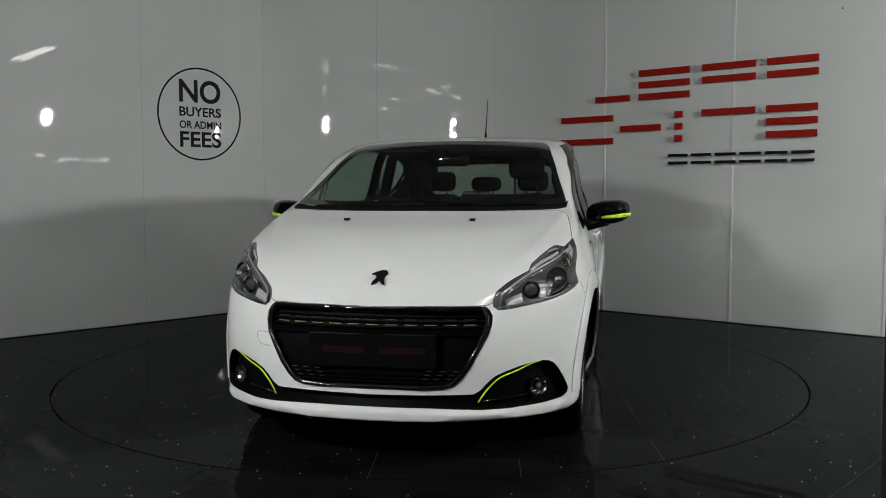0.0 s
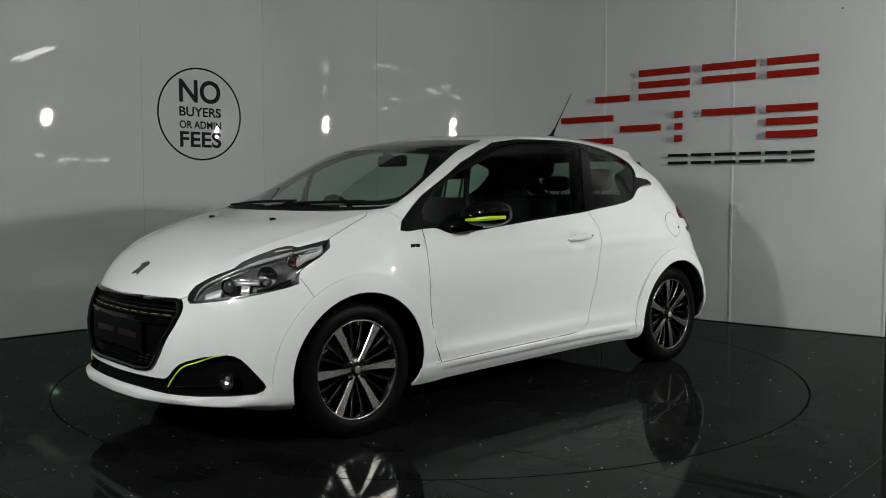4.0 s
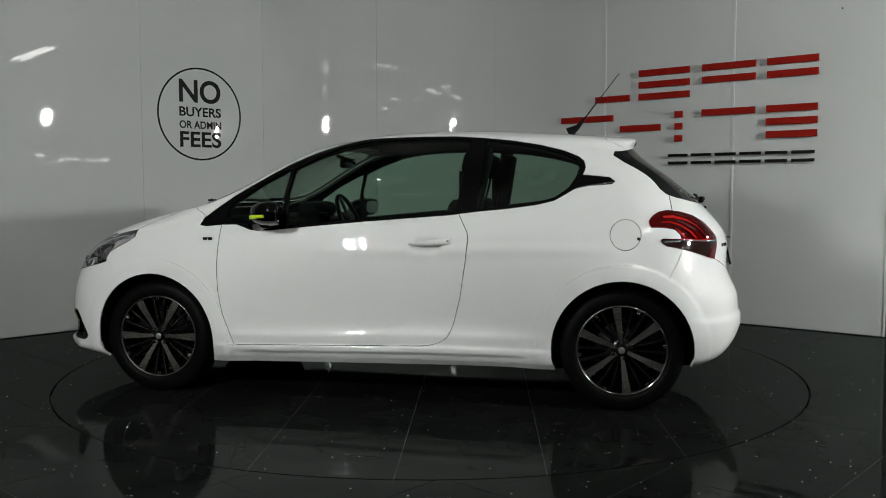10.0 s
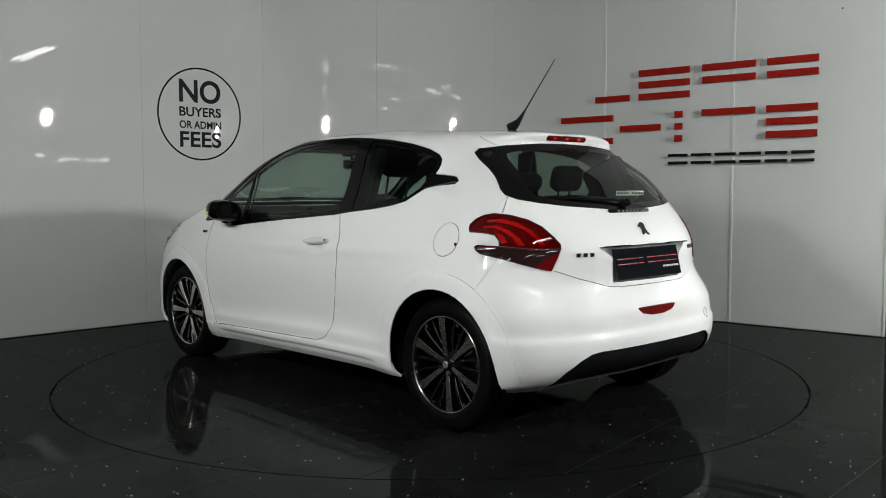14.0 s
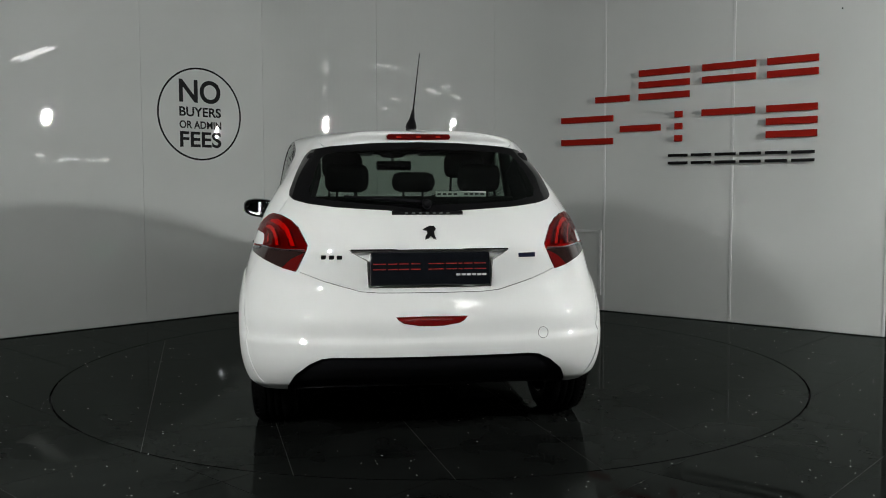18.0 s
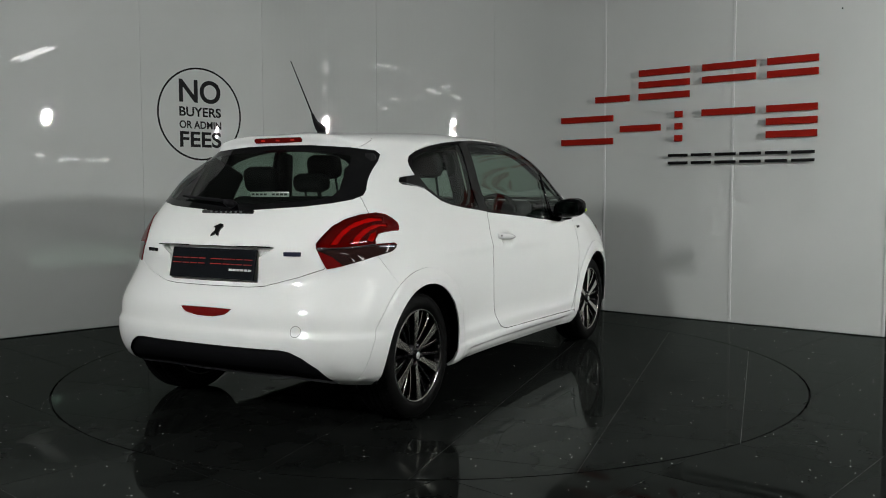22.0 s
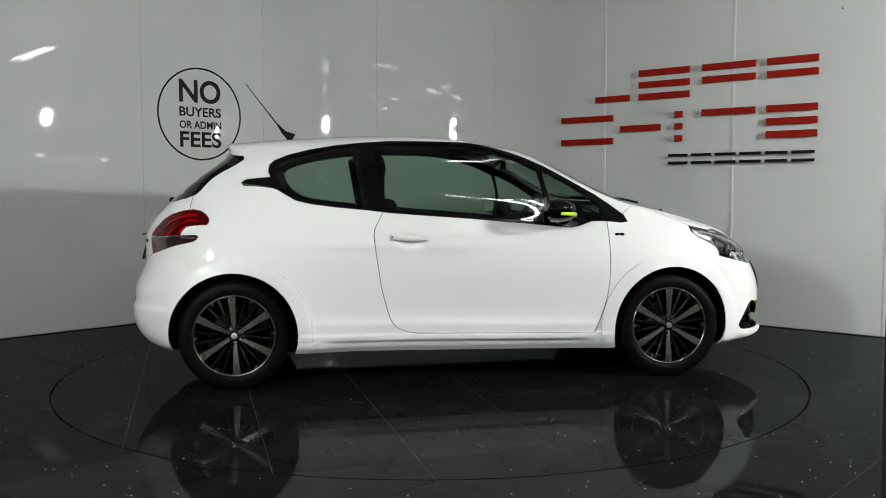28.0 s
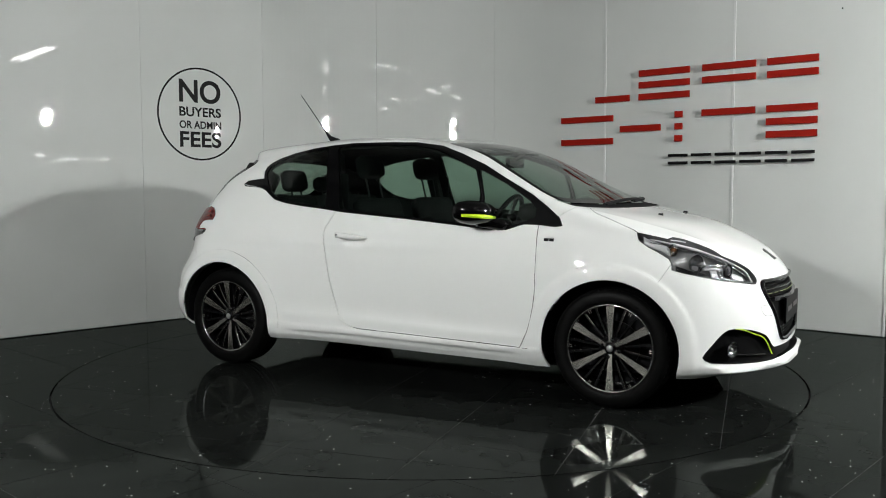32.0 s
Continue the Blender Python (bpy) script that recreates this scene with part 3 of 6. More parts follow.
def flare(grid):
    """Lips round the wheel arches, creases of the flank, the sill, the bumper's edges."""
    for wx in (WHEEL_X, -WHEEL_X):
        r = np.hypot(grid[..., 0] - wx, grid[..., 2] - WHEEL_Z)
        side = np.clip((grid[..., 1] - 0.55) / 0.15, 0, 1)
        grid[..., 1] += side * (0.003 * np.exp(-((r - 0.37) / 0.055) ** 2) + 0.0050 * ledge(r - 0.434, 0.003))
    x, y, z = grid[..., 0].copy(), grid[..., 1].copy(), grid[..., 2].copy()
    flank = np.clip((y - 0.6) / 0.1, 0, 1)
    middle = np.clip((0.93 - np.abs(x)) / 0.18, 0, 1)
    # low on the door a hollow ends in a crease
    low = 0.343 + 0.022 * np.clip((0.5 - x) / 0.75, 0, 1)
    h = np.maximum(z - low, 0)
    grid[..., 1] -= flank * middle * 0.020 * (1 - np.exp(-h / 0.035)) * np.exp(-(h / 0.15) ** 2)
    # shoulder over the handle that fades in towards the tail
    shoulder = 0.80 + 0.02 * np.clip(-x, 0, 1)
    grid[..., 1] += flank * np.clip((0.5 - x) / 0.6, 0, 1) * np.clip((x + 1.35) / 0.3, 0, 1) * 0.006 * np.exp(-((z - shoulder) / 0.03) ** 2)
    # hollow behind the door handle
    grid[..., 1] -= flank * 0.024 * np.exp(-((x + 0.268) / 0.066) ** 4 - ((z - 0.834) / 0.032) ** 2)
    # the sill stands out under the door and falls back below
    sill = 0.286 + 0.016 * np.clip((0.6 - x) / 0.9, 0, 1)
    between = np.clip((0.93 - np.abs(x)) / 0.07, 0, 1)
    grid[..., 1] += flank * between * (0.010 * ledge(z - sill, 0.003))
    groove = np.clip((0.80 - np.abs(x)) / 0.10, 0, 1)
    grid[..., 1] -= flank * groove * 0.015 * ledge(z - (sill - 0.038), 0.003)
    # ridge along either edge of the bonnet
    ridge = np.interp(x, [1.08, 1.357, 1.53, 1.667, 1.80], [0.712, 0.668, 0.628, 0.588, 0.53])
    grid[..., 2] += np.clip((x - 1.05) / 0.1, 0, 1) * np.clip((1.85 - x) / 0.2, 0, 1) * np.clip((z - 0.82) / 0.03, 0, 1) * 0.006 * np.exp(-np.abs(y - ridge) / 0.035)
    # hard upper edge of the front lip, crease across the rear bumper
    out = np.stack([x * 0 + 1.0, np.clip(y * 0.9, 0, 0.75)], -1)
    out /= np.linalg.norm(out, axis=-1, keepdims=True)
    edge = np.where(y < 0.43, 2.082 - 0.05 * y, 2.0605 - 0.88 * (y - 0.43))
    lip = np.clip((x - 1.72) / 0.06, 0, 1) * ledge(z - 0.253, 0.0025) * np.clip((z - 0.200) / 0.018, 0, 1)
    grid[..., 0] += lip * (np.clip(edge, x - 0.03, x + 0.03) - x)
    crease = np.clip((-1.58 - x) / 0.08, 0, 1) * (0.003 * ledge(z - 0.474, 0.005) - 0.008 * (1 - ledge(z - 0.474, 0.005)) * np.exp(-np.clip((z - 0.474) / 0.07, 0, 9) ** 2) - 0.006 * np.clip((0.40 - z) / 0.12, 0, 1))
    grid[..., 0] -= crease * out[..., 0]
    grid[..., 1] += crease * out[..., 1]


# ---- cutting the skin into panels ----
from mathutils.bvhtree import BVHTree

ALONG_X, ACROSS_Y = Vector((1, 0, 0)), Vector((0, 1, 0))
FRONT_SLANT, REAR_SLANT = Vector((-1, 1, 0)).normalized(), Vector((1, 1, 0)).normalized()
UP = Vector((0, 0, 1))


def inside(u, v, poly):
    odd = False
    for (a, b), (c, d) in zip(poly, poly[1:] + poly[:1]):
        if (b > v) != (d > v) and u < (c - a) * (v - b) / (d - b) + a:
            odd = not odd
    return odd


def carve(bm, layer, tag, poly, axis, keep, over=(0,)):
    """Cut the outline into the skin, seen square to axis and the vertical, and give what lies inside the tag."""
    if len(poly[0]) == 3:
        poly = [(Vector(p).dot(axis), p[2]) for p in poly]
    us, vs = [p[0] for p in poly], [p[1] for p in poly]
    box_uv = (min(us) - 0.01, max(us) + 0.01, min(vs) - 0.01, max(vs) + 0.01)
    near = set()
    for f in bm.faces:
        if f[layer] in over:
            c = f.calc_center_median()
            if keep(c):
                uu = [w.co.dot(axis) for w in f.verts]
                vv = [w.co.z for w in f.verts]
                if max(uu) > box_uv[0] and min(uu) < box_uv[1] and max(vv) > box_uv[2] and min(vv) < box_uv[3]:
                    near.add(f)
    for (a, b), (c, d) in zip(poly, poly[1:] + poly[:1]):
        ln = math.hypot(c - a, d - b)
        if ln < 1e-6:
            continue
        nu, nv = -(d - b) / ln, (c - a) / ln
        lo_u, hi_u, lo_v, hi_v = min(a, c) - 0.002, max(a, c) + 0.002, min(b, d) - 0.002, max(b, d) + 0.002
        hit = []
        for f in near:
            uv = [(w.co.dot(axis), w.co.z) for w in f.verts]
            if max(u for u, v in uv) < lo_u or min(u for u, v in uv) > hi_u or max(v for u, v in uv) < lo_v or min(v for u, v in uv) > hi_v:
                continue
            s = [(u - a) * nu + (v - b) * nv for u, v in uv]
            if min(s) < -1e-5 and max(s) > 1e-5:
                hit.append(f)
        if hit:
            geom = hit + list({e for f in hit for e in f.edges}) + list({w for f in hit for w in f.verts})
            made = bmesh.ops.bisect_plane(bm, geom=geom, dist=0.0003, plane_co=axis * a + UP * b, plane_no=axis * nu + UP * nv)
            near.update(x for x in made["geom"] if isinstance(x, bmesh.types.BMFace))
    for f in near:
        if f.is_valid and f[layer] in over:
            c = f.calc_center_median()
            if keep(c) and inside(c.dot(axis), c.z, poly):
                f[layer] = tag


def ring_outline(cx, cz, r, n=40):
    return [(cx + r * math.cos(2 * math.pi * i / n), cz + r * math.sin(2 * math.pi * i / n)) for i in range(n)]


WINDOW_LINE = [(1.007, .932), (.987, .973), (.902, 1.038), (.815, 1.098), (.665, 1.181), (.517, 1.263), (.368, 1.326), (.221, 1.376), (.066, 1.398),
               (-.087, 1.403), (-.239, 1.405), (-.390, 1.405), (-.541, 1.396), (-.692, 1.381), (-.845, 1.356), (-.966, 1.326), (-1.042, 1.295),
               (-1.070, 1.270), (-1.078, 1.243), (-1.073, 1.218), (-1.064, 1.198), (-1.111, 1.194), (-1.201, 1.185), (-1.229, 1.163), (-1.213, 1.149),
               (-1.137, 1.143), (-1.070, 1.138), (-1.020, 1.122), (-.984, 1.100), (-.922, 1.064), (-.833, 1.043), (-.685, 1.023), (-.537, 1.009),
               (-.389, .991), (.055, .957), (.351, .931), (.588, .908), (.700, .908), (.790, .938), (.861, .937), (.966, .926)]
PANE_FRONT = [(.475, 1.232), (.340, 1.300), (.213, 1.352), (.062, 1.378), (-.088, 1.386), (-.239, 1.388), (-.389, 1.387), (-.480, 1.380), (-.412, 1.012),
              (.056, .972), (.353, .946), (.500, .933), (.512, 1.10)]
PANE_CORNER = [(.806, 1.066), (.662, 1.156), (.520, 1.230), (.498, 1.232), (.528, 1.082), (.533, .940), (.742, .935), (.850, .975), (.850, 1.02)]
PANE_REAR = [(-.564, 1.380), (-.691, 1.365), (-.843, 1.338), (-.965, 1.306), (-1.032, 1.276), (-1.053, 1.237), (-1.036, 1.198), (-.992, 1.132),
             (-.924, 1.083), (-.834, 1.060), (-.685, 1.040), (-.520, 1.022)]
DOOR_LINE = [(.876, .955), (.883, .789), (.884, .701), (.880, .583), (.869, .505), (.853, .435), (.827, .359), (.788, .283), (.355, .292), (-.240, .305),
             (-.285, .310), (-.314, .318), (-.350, .333), (-.374, .351), (-.395, .385), (-.412, .432), (-.447, .566), (-.476, .758), (-.488, .861),
             (-.482, .904), (-.462, .939), (-.420, 1.02), (-.2, 1.1), (.5, 1.1)]
HEADLAMP = [(1.931, .471, .657), (1.919, .468, .682), (1.896, .479, .713), (1.859, .515, .743), (1.827, .547, .763), (1.777, .596, .788), (1.738, .605, .816),
            (1.682, .632, .842), (1.613, .663, .868), (1.575, .685, .879), (1.559, .697, .881), (1.538, .723, .873), (1.393, .755, .904), (1.404, .771, .868),
            (1.454, .777, .834), (1.519, .776, .802), (1.560, .776, .777), (1.573, .781, .754), (1.577, .791, .724), (1.631, .777, .709), (1.700, .747, .693),
            (1.794, .680, .671), (1.869, .593, .656), (1.907, .534, .646), (1.930, .491, .643)]
TAIL_LAMP = [(-1.397, .763, .948), (-1.397, .754, .966), (-1.415, .735, .989), (-1.443, .712, 1.007), (-1.483, .688, 1.015), (-1.550, .650, 1.007),
             (-1.615, .609, .987), (-1.668, .574, .956), (-1.712, .549, .912), (-1.739, .533, .879), (-1.744, .537, .859), (-1.740, .557, .816),
             (-1.729, .584, .763), (-1.691, .641, .776), (-1.637, .699, .797), (-1.554, .756, .823), (-1.483, .784, .839), (-1.463, .787, .851),
             (-1.453, .785, .866), (-1.464, .778, .876), (-1.500, .765, .874), (-1.557, .736, .872), (-1.550, .730, .895), (-1.524, .730, .919),
             (-1.487, .744, .927), (-1.438, .761, .931), (-1.407, .769, .931)]
CLAW_OUTER = [(-1.463, .714, .992), (-1.522, .678, .997), (-1.590, .643, .977), (-1.647, .614, .944), (-1.689, .597, .901), (-1.708, .588, .875),
              (-1.690, .614, .874), (-1.666, .623, .906), (-1.619, .643, .944), (-1.563, .673, .967), (-1.507, .702, .977), (-1.468, .722, .977)]
CLAW_MIDDLE = [(-1.457, .734, .964), (-1.510, .707, .967), (-1.569, .684, .947), (-1.619, .668, .912), (-1.649, .661, .877), (-1.627, .683, .875),
               (-1.597, .690, .907), (-1.551, .703, .937), (-1.503, .721, .952), (-1.456, .742, .951)]
CLAW_INNER = [(-1.519, .722, .937), (-1.556, .710, .922), (-1.585, .710, .890), (-1.565, .726, .882), (-1.537, .728, .912)]
TAIL_LOW = [(-1.440, .80, .866), (-1.558, .738, .866), (-1.667, .651, .855), (-1.760, .52, .853), (-1.74, .55, .74), (-1.42, .80, .80)]
TAIL_CORNER = [(-1.75, .53, .853), (-1.75, .55, .75), (-1.680, .66, .765), (-1.713, .602, .818)]
SCREEN = [(-.05, 1.048), (.312, 1.046), (.52, 1.046), (.66, 1.050), (.692, 1.056), (.699, 1.066), (.654, 1.167), (.610, 1.277), (.570, 1.361), (.548, 1.384), (.519, 1.394), (.324, 1.404), (-.05, 1.406)]
SCREEN_CLEAR = [(-.05, 1.066), (.40, 1.066), (.60, 1.070), (.660, 1.082), (.668, 1.092), (.625, 1.180), (.583, 1.270), (.545, 1.335), (.50, 1.358), (.32, 1.368), (.10, 1.366), (.06, 1.345), (-.05, 1.343)]
SCUTTLE = [(-.05, 1.020), (.312, 1.020), (.496, 1.022), (.666, 1.027), (.705, 1.035), (.71, 1.07), (.6, 1.055), (-.05, 1.055)]
BONNET = [(-.05, 1.0175), (.312, 1.0175), (.496, 1.0195), (.675, 1.022), (.708, 1.010), (.722, .995), (.738, .953), (.755, .899), (.745, .86), (.69, .80), (.60, .735), (.50, .685), (.447, .662), (.317, .660), (.230, .661), (-.05, .658)]
GRILLE = [(-.05, .656), (.230, .659), (.317, .658), (.440, .659), (.458, .646), (.471, .623), (.471, .590), (.458, .546), (.427, .487), (.391, .421), (.361, .380), (.330, .350), (.295, .340), (.210, .334), (-.05, .331)]
INTAKE = [(-.05, .311), (.216, .315), (.405, .319), (.432, .335), (.455, .362), (.485, .388), (.520, .404), (.581, .424), (.630, .433), (.662, .436), (.685, .432), (.704, .418), (.722, .390),
          (.740, .350), (.752, .318), (.757, .298), (.752, .281), (.735, .268), (.665, .261), (.539, .257), (.434, .258), (.240, .266), (-.05, .267)]
REAR_SCREEN = [(-.05, 1.026), (.143, 1.029), (.274, 1.037), (.409, 1.046), (.527, 1.061), (.595, 1.078), (.620, 1.097), (.619, 1.122), (.590, 1.205), (.568, 1.262), (.547, 1.300), (.520, 1.321), (.425, 1.334), (.308, 1.343), (.195, 1.350), (-.05, 1.354)]
REAR_CLEAR = [(-.05, 1.052), (.25, 1.060), (.42, 1.072), (.515, 1.092), (.528, 1.125), (.505, 1.20), (.478, 1.265), (.455, 1.292), (.40, 1.304), (.25, 1.314), (-.05, 1.320)]
HIGH_LAMP = [(-.05, 1.392), (.148, 1.391), (.157, 1.380), (.150, 1.367), (-.05, 1.366)]
PLATE_BAY = [(-.05, .862), (.350, .859), (.310, .835), (.275, .815), (.268, .700), (-.05, .698)]
TAILGATE = [(-.05, .673), (.227, .675), (.304, .681), (.382, .702), (.464, .724), (.570, .762), (.60, .80), (.60, .90), (.655, .985), (.672, 1.012), (.618, 1.087), (.60, 1.12), (-.05, 1.12)]
REFLECTOR = [(-.05, .533), (.05, .535), (.121, .547), (.143, .560), (.156, .575), (-.05, .577)]
DIFFUSER = [(-.05, .405), (.219, .406), (.422, .406), (.475, .399), (.530, .372), (.591, .321), (.625, .26), (.64, .1), (-.05, .1)]

(SHELL, ARCH, SURROUND, PANE_F, PANE_C, PANE_R, LAMP_F, LAMP_R, CLAW, LAMP_R_LOW, LAMP_R_CORNER, GLASS_F, COWL, HOOD, GRILL, DUCT, BUMPER_F, GLASS_R, LAMP_HIGH,
 SPOILER, BAY, HATCH, BUMPER_R, UNDER_R, REFLEX, DOOR, FLAP, SILL, WING, FRIT, FRIT_F, LIP_F, LIP_R) = range(33)


def cut_body():
    grid = body_grid()
    na, nc = grid.shape[:2]
    du, dv = np.gradient(grid, axis=0), np.gradient(grid, axis=1)
    nrm = np.cross(dv, du)
    ln = np.linalg.norm(nrm, axis=2, keepdims=True)
    nrm = nrm / np.maximum(ln, 1e-9)
    if nrm[na // 2, nc // 2, 1] < 0:
        nrm = -nrm
    nrm[:, -1] = (0, 0, 1)
    for e in (0, -1):
        nrm[e, :, 1] = 0
    flat = [Vector(p) for p in grid.reshape(-1, 3)]
    normals = [Vector(p).normalized() for p in nrm.reshape(-1, 3)]
    quads = [(i * nc + j, i * nc + j + 1, (i + 1) * nc + j + 1, (i + 1) * nc + j) for i in range(na - 1) for j in range(nc - 1)]
    tree = BVHTree.FromPolygons(flat, quads)
    bm = bmesh.new()
    layer = bm.faces.layers.int.new("tag")
    vs = [bm.verts.new(p) for p in flat]
    for q in quads:
        f = bm.faces.new([vs[k] for k in q])
        f.normal_update()
        c = f.calc_center_median()
        if f.normal.dot(normals[q[0]]) < 0:
            f.normal_flip()
    bmesh.ops.remove_doubles(bm, verts=bm.verts[:], dist=0.0002)

    side = lambda c: c.y > 0.4
    nose = lambda c: c.x > 1.5
    tail = lambda c: c.x < -1.15
    for x in (WHEEL_X, -WHEEL_X):
        carve(bm, layer, ARCH, ring_outline(x, WHEEL_Z + 0.004, 0.353, 48), ALONG_X, side)
    carve(bm, layer, SURROUND, WINDOW_LINE, ALONG_X, side)
    carve(bm, layer, PANE_F, PANE_FRONT, ALONG_X, side, (SURROUND,))
    carve(bm, layer, PANE_C, PANE_CORNER, ALONG_X, side, (SURROUND,))
    carve(bm, layer, PANE_R, PANE_REAR, ALONG_X, side, (SURROUND,))
    carve(bm, layer, LAMP_F, HEADLAMP, FRONT_SLANT, lambda c: c.x > 1.2 and c.y > 0.3)
    rear = lambda c: c.x < -1.3 and c.y > 0.3
    carve(bm, layer, LAMP_R, TAIL_LAMP, REAR_SLANT, rear)
    for claw in (CLAW_OUTER, CLAW_MIDDLE, CLAW_INNER):
        carve(bm, layer, CLAW, claw, REAR_SLANT, rear, (LAMP_R,))
    carve(bm, layer, LAMP_R_LOW, TAIL_LOW, REAR_SLANT, rear, (LAMP_R,))
    carve(bm, layer, LAMP_R_CORNER, TAIL_CORNER, REAR_SLANT, rear, (LAMP_R_LOW,))
    carve(bm, layer, FRIT_F, SCREEN, ACROSS_Y, lambda c: 0.1 < c.x < 1.4)
    carve(bm, layer, GLASS_F, SCREEN_CLEAR, ACROSS_Y, lambda c: 0.1 < c.x < 1.4, (FRIT_F,))
    carve(bm, layer, COWL, SCUTTLE, ACROSS_Y, lambda c: 0.8 < c.x < 1.4)
    carve(bm, layer, HOOD, BONNET, ACROSS_Y, lambda c: c.x > 0.95)
    carve(bm, layer, GRILL, GRILLE, ACROSS_Y, nose)
    carve(bm, layer, DUCT, INTAKE, ACROSS_Y, nose)
    carve(bm, layer, FRIT, REAR_SCREEN, ACROSS_Y, tail)
    carve(bm, layer, GLASS_R, REAR_CLEAR, ACROSS_Y, tail, (FRIT,))
    carve(bm, layer, LAMP_HIGH, HIGH_LAMP, ACROSS_Y, tail)
    carve(bm, layer, SPOILER, [(-1.18, 1.6), (-1.6, 1.6), (-1.6, 1.335), (-1.285, 1.335), (-1.18, 1.385)], ALONG_X, tail)
    carve(bm, layer, BAY, PLATE_BAY, ACROSS_Y, tail)
    carve(bm, layer, HATCH, TAILGATE, ACROSS_Y, lambda c: c.x < -1.4)
    carve(bm, layer, UNDER_R, DIFFUSER, ACROSS_Y, lambda c: c.x < -1.55)
    carve(bm, layer, REFLEX, REFLECTOR, ACROSS_Y, lambda c: c.x < -1.55)
    carve(bm, layer, DOOR, DOOR_LINE, ALONG_X, side)
    for x, tag in ((WHEEL_X, LIP_F), (-WHEEL_X, LIP_R)):
        ring = ring_outline(x, WHEEL_Z + 0.002, 0.433, 72)
        carve(bm, layer, tag, ring, ALONG_X, lambda c: c.y > 0.4 and c.z > 0.27)
    carve(bm, layer, FLAP, ring_outline(-1.281, .894, .076, 36), ALONG_X, side)
    carve(bm, layer, BUMPER_F, [(1.577, .76), (1.520, .666), (1.47, .575), (1.40, .45), (1.40, .1), (2.3, .1), (2.3, .9), (1.6, .9)], ALONG_X, nose)
    carve(bm, layer, BUMPER_R, [(-1.57, .83), (-1.523, .733), (-1.491, .678), (-1.45, .60), (-1.40, .45), (-1.40, .1), (-2.2, .1), (-2.2, .9), (-1.6, .9)], ALONG_X, lambda c: c.x < -1.35)
    carve(bm, layer, SILL, [(.95, .288), (.788, .280), (.355, .289), (-.240, .302), (-.95, .312), (-.95, .1), (.95, .1)], ALONG_X, side)
    carve(bm, layer, WING, [(.80, .1), (.80, .283), (.827, .359), (.853, .435), (.869, .505), (.880, .583), (.884, .701), (.883, .789), (.878, .94), (.95, .95), (1.0, .995), (1.08, 1.04), (1.7, 1.1), (1.7, .1)], ALONG_X, side)
    bm.verts.index_update()
    skin = {}
    for v in bm.verts:
        place, _, index, _ = tree.find_nearest(v.co)
        total = Vector((0, 0, 0))
        for k in quads[index]:
            total += normals[k] / ((flat[k] - v.co).length + 1e-4) ** 2
        skin[v.index] = total.normalized()
    by_tag = {}
    for f in bm.faces:
        by_tag.setdefault(f[layer], []).append([v.index for v in f.verts])
    places = [v.co.copy() for v in bm.verts]
    bm.free()
    return places, skin, by_tag


def panel(name, body, tags, mat, parent, which="both", label="", inset=0.0016, rim=0.012, shift=0.0, flip=False, only=None, right_tags=(), dark_edge=False):
    """One panel of the skin: its faces, drawn in at the edge and turned down by rim; which: both halves, left or right."""
    places, skin, by_tag = body
    co, no, faces, index = [], [], [], {}
    for sign in {"both": (1, -1), "left": (1,), "right": (-1,)}[which]:
        for tag in tags + (list(right_tags) if sign < 0 else []):
            for f in by_tag.get(tag, []):
                if only is not None and not only(sum((places[k] for k in f), Vector((0, 0, 0))) / len(f)):
                    continue
                ids = []
                for k in f:
                    p, n = places[k], skin[k]
                    key = (k, 0 if abs(p.y) < 1e-4 else sign)
                    if key not in index:
                        index[key] = len(co)
                        co.append(Vector((p.x, p.y * sign, p.z)))
                        no.append(Vector((n.x, n.y * sign if abs(p.y) > 1e-4 else 0.0, n.z)).normalized())
                    ids.append(index[key])
                ids = [a for i, a in enumerate(ids) if a != ids[i - 1]]
                if len(ids) > 2:
                    faces.append(ids if sign > 0 else ids[::-1])
    count = {}
    for f in faces:
        for a, b in zip(f, f[1:] + f[:1]):
            count.setdefault((min(a, b), max(a, b)), []).append((a, b))
    edge = [v[0] for v in count.values() if len(v) == 1]
    pull = {}
    for a, b in edge:
        d = co[b] - co[a]
        for k in (a, b):
            pull.setdefault(k, Vector((0, 0, 0)))
            pull[k] += no[k].cross(d).normalized()
    for k, d in pull.items():
        if d.length > 1e-6:
            co[k] = co[k] + d.normalized() * inset
    if shift:
        co = [p + n * shift for p, n in zip(co, no)]
    if flip:
        faces, no = [f[::-1] for f in faces], [-n for n in no]
    flats = len(faces)
    if rim:
        for a, b in edge:
            out = -(no[a].cross(co[b] - co[a])).normalized() * (1 if rim > 0 else -1)
            base = len(co)
            co += [co[a].copy(), co[b].copy(), co[b] - no[b] * rim, co[a] - no[a] * rim]
            no += [out] * 4
            faces.append([base + 1, base, base + 3, base + 2] if rim > 0 else [base, base + 1, base + 2, base + 3][::-1])
    me = bpy.data.meshes.new(name)
    me.from_pydata(co, [], faces)
    me.materials.append(mat)
    # black on the turned-down edge paints the shade of the shut lines
    if dark_edge:
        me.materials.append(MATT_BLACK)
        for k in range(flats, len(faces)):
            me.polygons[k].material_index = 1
    me.normals_split_custom_set_from_vertices([tuple(n) for n in no])
    ob = new(name, me)
    ob.parent = parent
    if label:
        tagged(ob, label)
    return ob


# ---- the car ----
car = tagged(new("car"), "white three-door hatchback with black and lime trim on a turntable", "car")
BODY = cut_body()


def bead(points, radius, sides=6):
    return add_tube(bmesh.new(), points, radius, sides)


